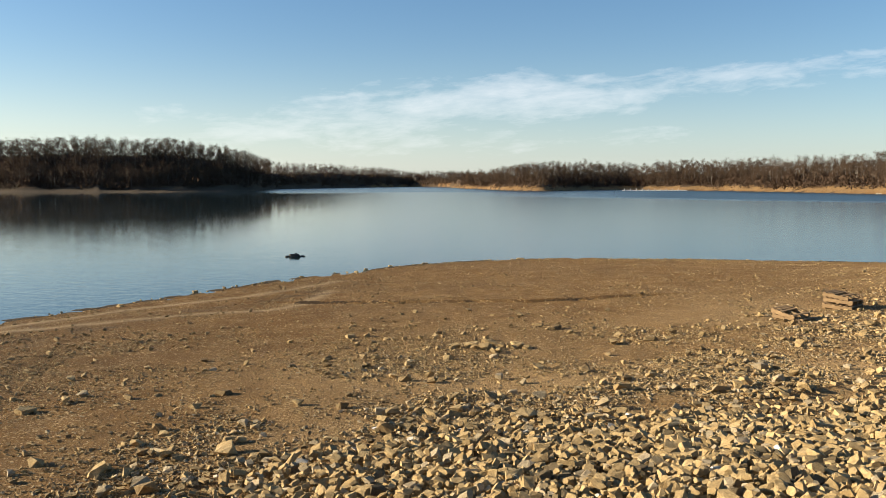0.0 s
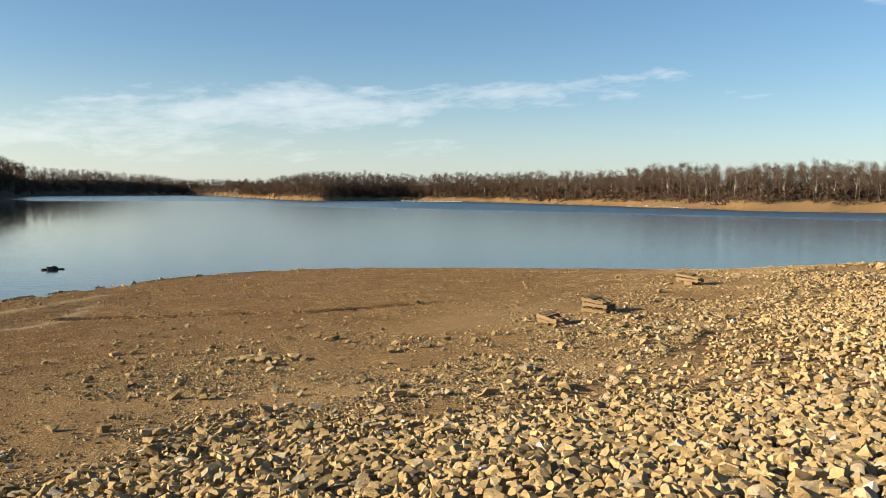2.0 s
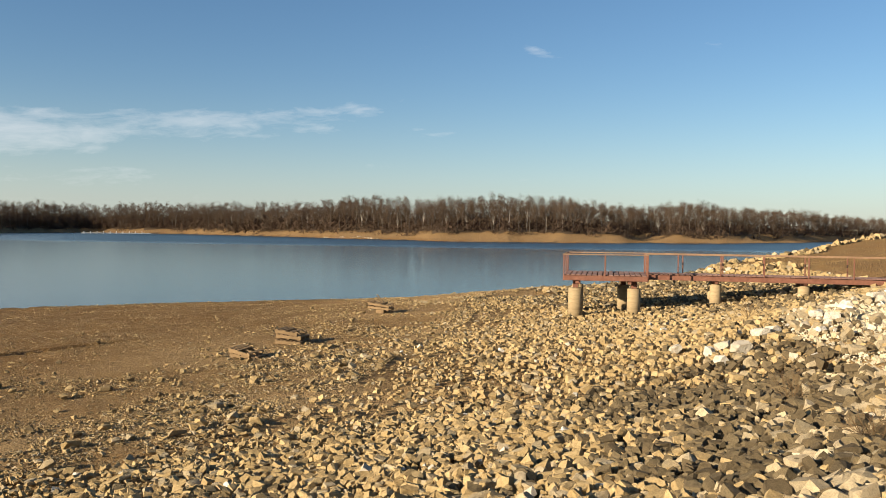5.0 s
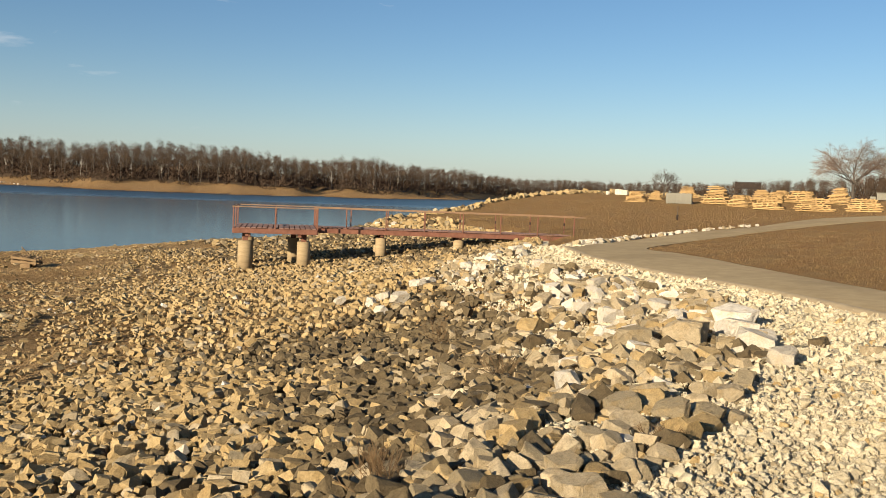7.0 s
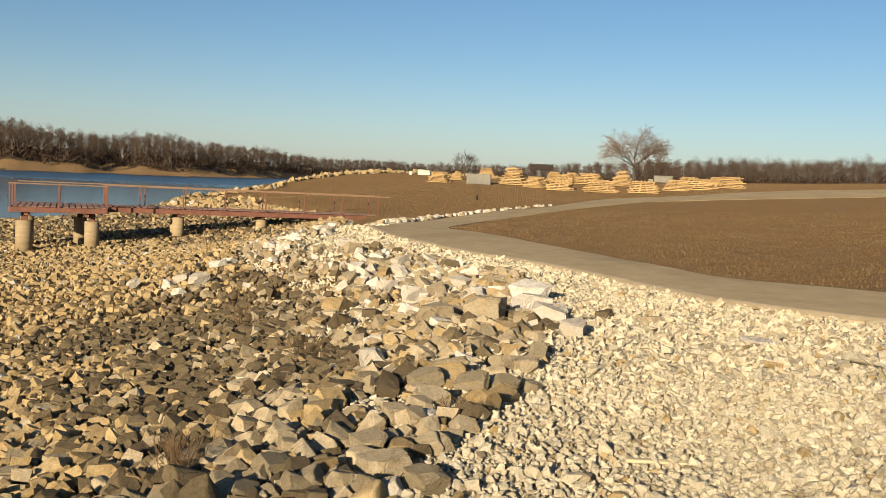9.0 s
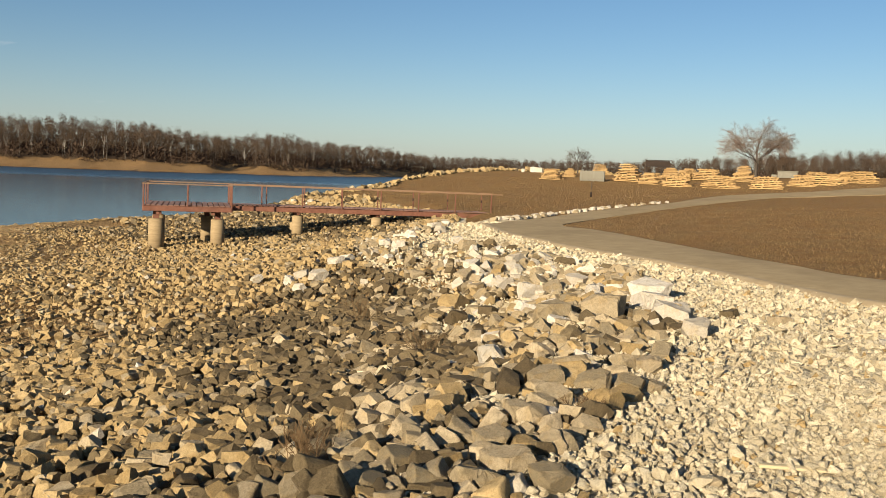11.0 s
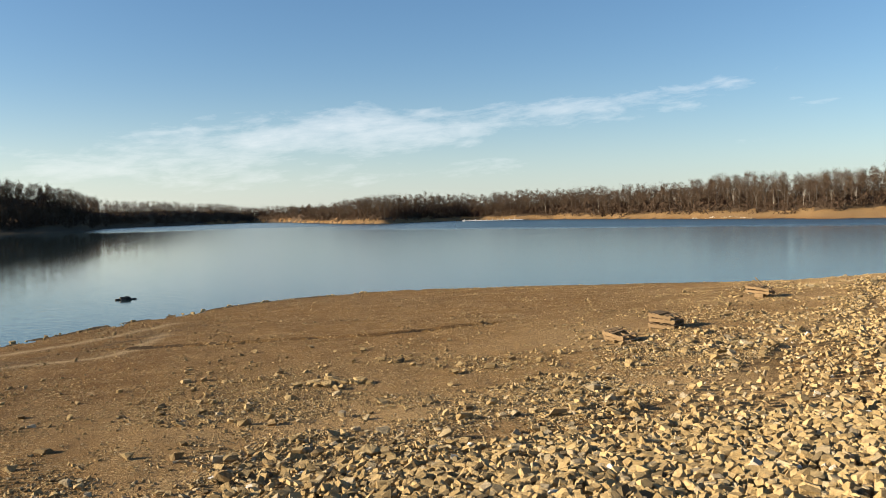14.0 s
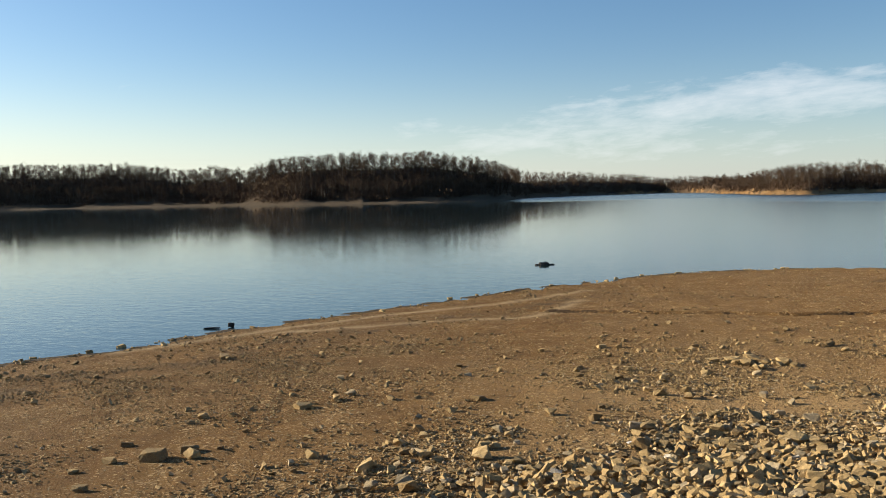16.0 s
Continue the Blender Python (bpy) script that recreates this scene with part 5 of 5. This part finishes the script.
# x, y, width, height
CRIBS = [(76.42, 28.58, 2.0, 1.07), (81.02, 28.36, 1.36, 0.88), (86.35, 27.0, 1.95, 1.12), (76.79, 21.31, 2.52, 1.58), (73.88, 18.54, 1.97, 1.07), (70.69, 15.62, 2.29, 1.06),
         (84.5, 19.3, 1.75, 1.04), (80.96, 17.12, 1.91, 0.97), (88, 18.2, 1.6, 0.8), (81.64, 15.12, 2.62, 1.09), (67.56, 11.67, 2.45, 1.0), (78.64, 11.63, 2.06, 1.39),
         (68.3, 8.4, 2.37, 0.9), (72.59, 6.3, 1.99, 0.89), (82.9, 6.0, 2.1, 0.85), (75.43, 4.98, 2.81, 0.93), (78.11, 3.49, 1.8, 1.03), (77.81, 2.39, 2.46, 1.02)]
for x, y, wide, tall in CRIBS:
    size = wide / 2.75
    lumber_crib(pose(x, y, at(x, y) - 0.02, 0, 0, rs.uniform(-15, 25) - 90), min(12, max(4, round(tall / 0.158 / size))), size, "stepped stack of fresh yellow sawn planks on the grass" if tall > 1.0 else "low stack of fresh yellow sawn planks on the grass")


def slatted_crate(m):
    crate = thing("slatted_crate", m, "pale grey crate of upright boards on the grass", "crate")
    board = box_mesh("board", 0.13, 0.03, 0.92, SLAB, 0.005, 0.006, 3)
    for k in range(15):
        part("board", board, crate, m=pose(-1.0 + 0.143 * k, -0.55, 0.46 + rs.uniform(-0.03, 0.03)))
        part("board", board, crate, m=pose(-1.0 + 0.143 * k, 0.55, 0.46 + rs.uniform(-0.03, 0.03)))
    for k in range(7):
        for x in (-1.08, 1.08):
            part("board", board, crate, m=pose(x, -0.45 + 0.15 * k, 0.46, 0, 0, 90))
    rail = box_mesh("rail", 2.14, 0.06, 0.08, SLAB, 0.005)
    for y in (-0.50, 0.50):
        for z in (0.15, 0.75):
            part("rail", rail, crate, m=pose(0, y, z))
    part("base", box_mesh("base", 2.1, 1.0, 0.10, SLAB, 0.01), crate, m=pose(0, 0, 0.10))


slatted_crate(pose(74.9, 24.1, at(74.9, 24.1), 0, 0, -76))


def sign_board(m):
    sign = thing("notice_board", m, "dark wooden notice board on two posts beyond the lumber", "sign")
    part("panel", box_mesh("panel", 2.45, 0.10, 0.62, DARKWOOD, 0.01), sign, m=pose(0, 0, 1.62))
    part("cap", box_mesh("cap", 2.7, 0.26, 0.07, DARKWOOD, 0.01), sign, m=pose(0, 0, 1.98))
    for x in (-1.1, 1.1):
        part("post", box_mesh("post", 0.12, 0.12, 2.2, DARKWOOD, 0.01), sign, m=pose(x, 0.12, 0.85))


sign_board(spot(-76.3, 92.0, -0.35, -76))


def utility_hut(m):
    hut = thing("utility_hut", m, "small pale grey utility hut beyond the grass", "hut")
    part("wall", box_mesh("wall", 2.6, 2.0, 1.15, SLAB, 0.02), hut, m=pose(0, 0, 0.575))
    part("roof", box_mesh("roof", 2.8, 2.2, 0.10, SLAB, 0.02), hut, m=pose(0, 0, 1.2))
    door = part("door", box_mesh("door", 0.75, 0.05, 1.0, SLAB, 0.01), hut, m=pose(0.2, -1.02, 0.52))
    part("handle", box_mesh("handle", 0.05, 0.05, 0.14, DARKWOOD), door).matrix_local = pose(0.28, -0.05, 0.0)
    part("cabinet", box_mesh("cabinet", 0.7, 0.8, 0.7, SLAB, 0.02), hut, m=pose(-1.75, 0, 0.35))


utility_hut(spot(-84.2, 112.0, 0.0, -84) @ Matrix.Scale(0.86, 4))


def sapling(m):
    tree = thing("sapling", m, "staked sapling with a dark trunk guard on the grass", "sapling")
    v, f, mm = [], [], []
    limb(v, f, mm, (0, 0, -0.1), (0.02, 0, 0.9), 0.018, 0.012, 5, 0)
    for k in range(9):
        z = 0.5 + 0.06 * k
        limb(v, f, mm, (0.02, 0, z), (0.25 * math.cos(k * 2.4), 0.25 * math.sin(k * 2.4), z + 0.35), 0.007, 0.003, 3, 0)
    part("stem", mesh_from("stem", np.array(v), f, [BARK]), tree)
    part("guard", tube_mesh("guard", 0.07, 0.34, DARKWOOD, 10, 0), tree, "dark trunk guard", pose(0, 0, 0.17))


sapling(pose(52.9, 17.1, at(52.9, 17.1)))


def dry_weed(m, seed, size, label="tuft of dry straw-brown weeds between stones"):
    rs2 = np.random.RandomState(seed)
    v, f, mm = [], [], []
    for _ in range(26):
        d = np.array([rs2.normal(0, 0.5), rs2.normal(0, 0.5), rs2.uniform(0.6, 1.2)])
        d /= np.linalg.norm(d)
        a = np.array([rs2.normal(0, 0.06), rs2.normal(0, 0.06), -0.03])
        b = a + d * rs2.uniform(0.3, 0.6) * size
        limb(v, f, mm, a, b, 0.004, 0.0025, 3, 0)
        for _ in range(3):
            c = a + (b - a) * rs2.uniform(0.4, 1.0)
            limb(v, f, mm, c, c + (d + rs2.normal(0, 0.6, 3)) * 0.12 * size, 0.0025, 0.001, 3, 0)
    weed = new("dry_weed", mesh_from("dry_weed", np.array(v), f, [WEED]))
    weed.matrix_world = m
    tagged(weed, label, "weed", "dry weeds")


for k, (x, y, size) in enumerate([(4.98, 3.62, 0.5), (4.75, 3.45, 0.4), (5.2, 3.85, 0.36), (12.2, 7.9, 0.9), (36.5, 17.8, 1.2), (35.0, 18.2, 1.1), (6.3, 2.1, 0.35), (24.0, 17.0, 1.3), (9.4, 5.2, 0.7)]):
    dry_weed(pose(x, y, at(x, y) + 0.05), 30 + k, size)
ob = new("board", box_mesh("board", 0.40, 0.05, 0.02, plain_material("bleached_board", (0.50, 0.40, 0.22), (0.66, 0.55, 0.34), 14.0, 0.9, 0.3, stretch=(0.2, 1, 1)), 0.004, 0.006, 9))
ob.matrix_world = pose(5.73, 0.64, at(5.73, 0.64) + 0.035, 0, 2, -66)
tagged(ob, "short bleached board lying on the gravel", "board")
ob = new("slab", stone_mesh(2500, STONE_PALE, 7, (1.0, 0.8, 0.16)))
ob.matrix_world = pose(10.5, 0.02, at(10.5, 0.02) + 0.02, 3, -2, 25) @ Matrix.Scale(0.5, 4)
tagged(ob, "flat pale grey slab of stone lying in the gravel", "slab")

# ================= far shore details =================


def boat_dock(b0, b1, r):
    x0, y0, x1, y1 = -math.sin(radians(b0)) * r, math.cos(radians(b0)) * r, -math.sin(radians(b1)) * r, math.cos(radians(b1)) * r
    length = math.hypot(x1 - x0, y1 - y0)
    dock = thing("boat_dock", pose((x0 + x1) / 2, (y0 + y1) / 2, 0, 0, 0, math.degrees(math.atan2(y1 - y0, x1 - x0))), "long pale floating boat dock along the far shore", "dock")
    part("walkway", box_mesh("walkway", length, 2.0, 0.5, WHITE, 0.02), dock, m=pose(0, 0, 0.45))
    finger = box_mesh("finger", 0.9, 6.0, 0.45, WHITE, 0.02)
    pole = box_mesh("pole", 0.45, 0.45, 1.9, WHITE, 0.02)
    n = int(length / 4.5)
    for k in range(n):
        x = -length / 2 + 2 + k * 4.5
        part("finger", finger, dock, m=pose(x, -3.9, 0.42))
        part("pole", pole, dock, m=pose(x, -6.6, 0.85))


boat_dock(-11.9, -16.0, 690)


def far_house(bearing, r, w, h, label):
    house = thing("house", spot(bearing, r, 0.0, bearing + 10), label, "house")
    part("wall", box_mesh("wall", w, w * 0.7, h, SLAB, 0.02), house, m=pose(0, 0, h / 2))
    bm = bmesh.new()
    vs = [bm.verts.new(p) for p in ((-w * 0.55, -w * 0.4, 0), (w * 0.55, -w * 0.4, 0), (w * 0.55, w * 0.4, 0), (-w * 0.55, w * 0.4, 0), (-w * 0.55, 0, h * 0.55), (w * 0.55, 0, h * 0.55))]
    for q in ((0, 1, 5, 4), (2, 3, 4, 5), (0, 4, 3), (1, 2, 5), (3, 2, 1, 0)):
        bm.faces.new([vs[i] for i in q])
    part("roof", bm_mesh("roof", bm, DARKWOOD), house, m=pose(0, 0, h))
    pane = box_mesh("window", w * 0.12, 0.1, h * 0.35, DARKWOOD)
    for x in (-0.3, 0.0, 0.3):
        part("window", pane, house, m=pose(x * w, -w * 0.352, h * 0.55))


for bearing, r, w, h in ((1.7, 1935, 13, 6), (0.8, 1880, 10, 5), (5.4, 1480, 8, 4), (-60.6, 655, 8, 4), (-59.6, 662, 6, 4)):
    far_house(bearing, r, w, h, "small white house among bare trees on the far shore")
for k in range(26):  # pale blocks on the far mud bank
    b = -27.0 - 3.6 * rs.random()
    d = float(np.interp(b, FAR[:, 0], FAR[:, 1])) + rs.uniform(0, 9)
    ob = new("boulder", SMALL_BLOCKS[2 if k % 3 else 3][k % 7])
    w = rs.uniform(0.5, 1.2)
    ob.matrix_world = spot(b, d, w * 0.2, k * 37) @ Matrix.Scale(w, 4)
    tagged(ob, "pale block of stone on the far mud bank", "boulder", "pale blocks on the far bank")

# ================= nearest stones of the bank, one by one =================
PIECES = {}
for k in own:
    key = (int(WH[k]), int(SH[k]))
    if key not in PIECES:
        v, f = (STONES + RAGGED + CHIPPED)[key[0]]
        PIECES[key] = mesh_from("stone", v, f, [ROCKS[key[1]]])
    m = Matrix.Translation(PL[k]) @ Matrix(RO[k].tolist()).to_4x4() @ Matrix.Diagonal((*SC[k], 1))
    part("stone", PIECES[key], riprap, m=m)
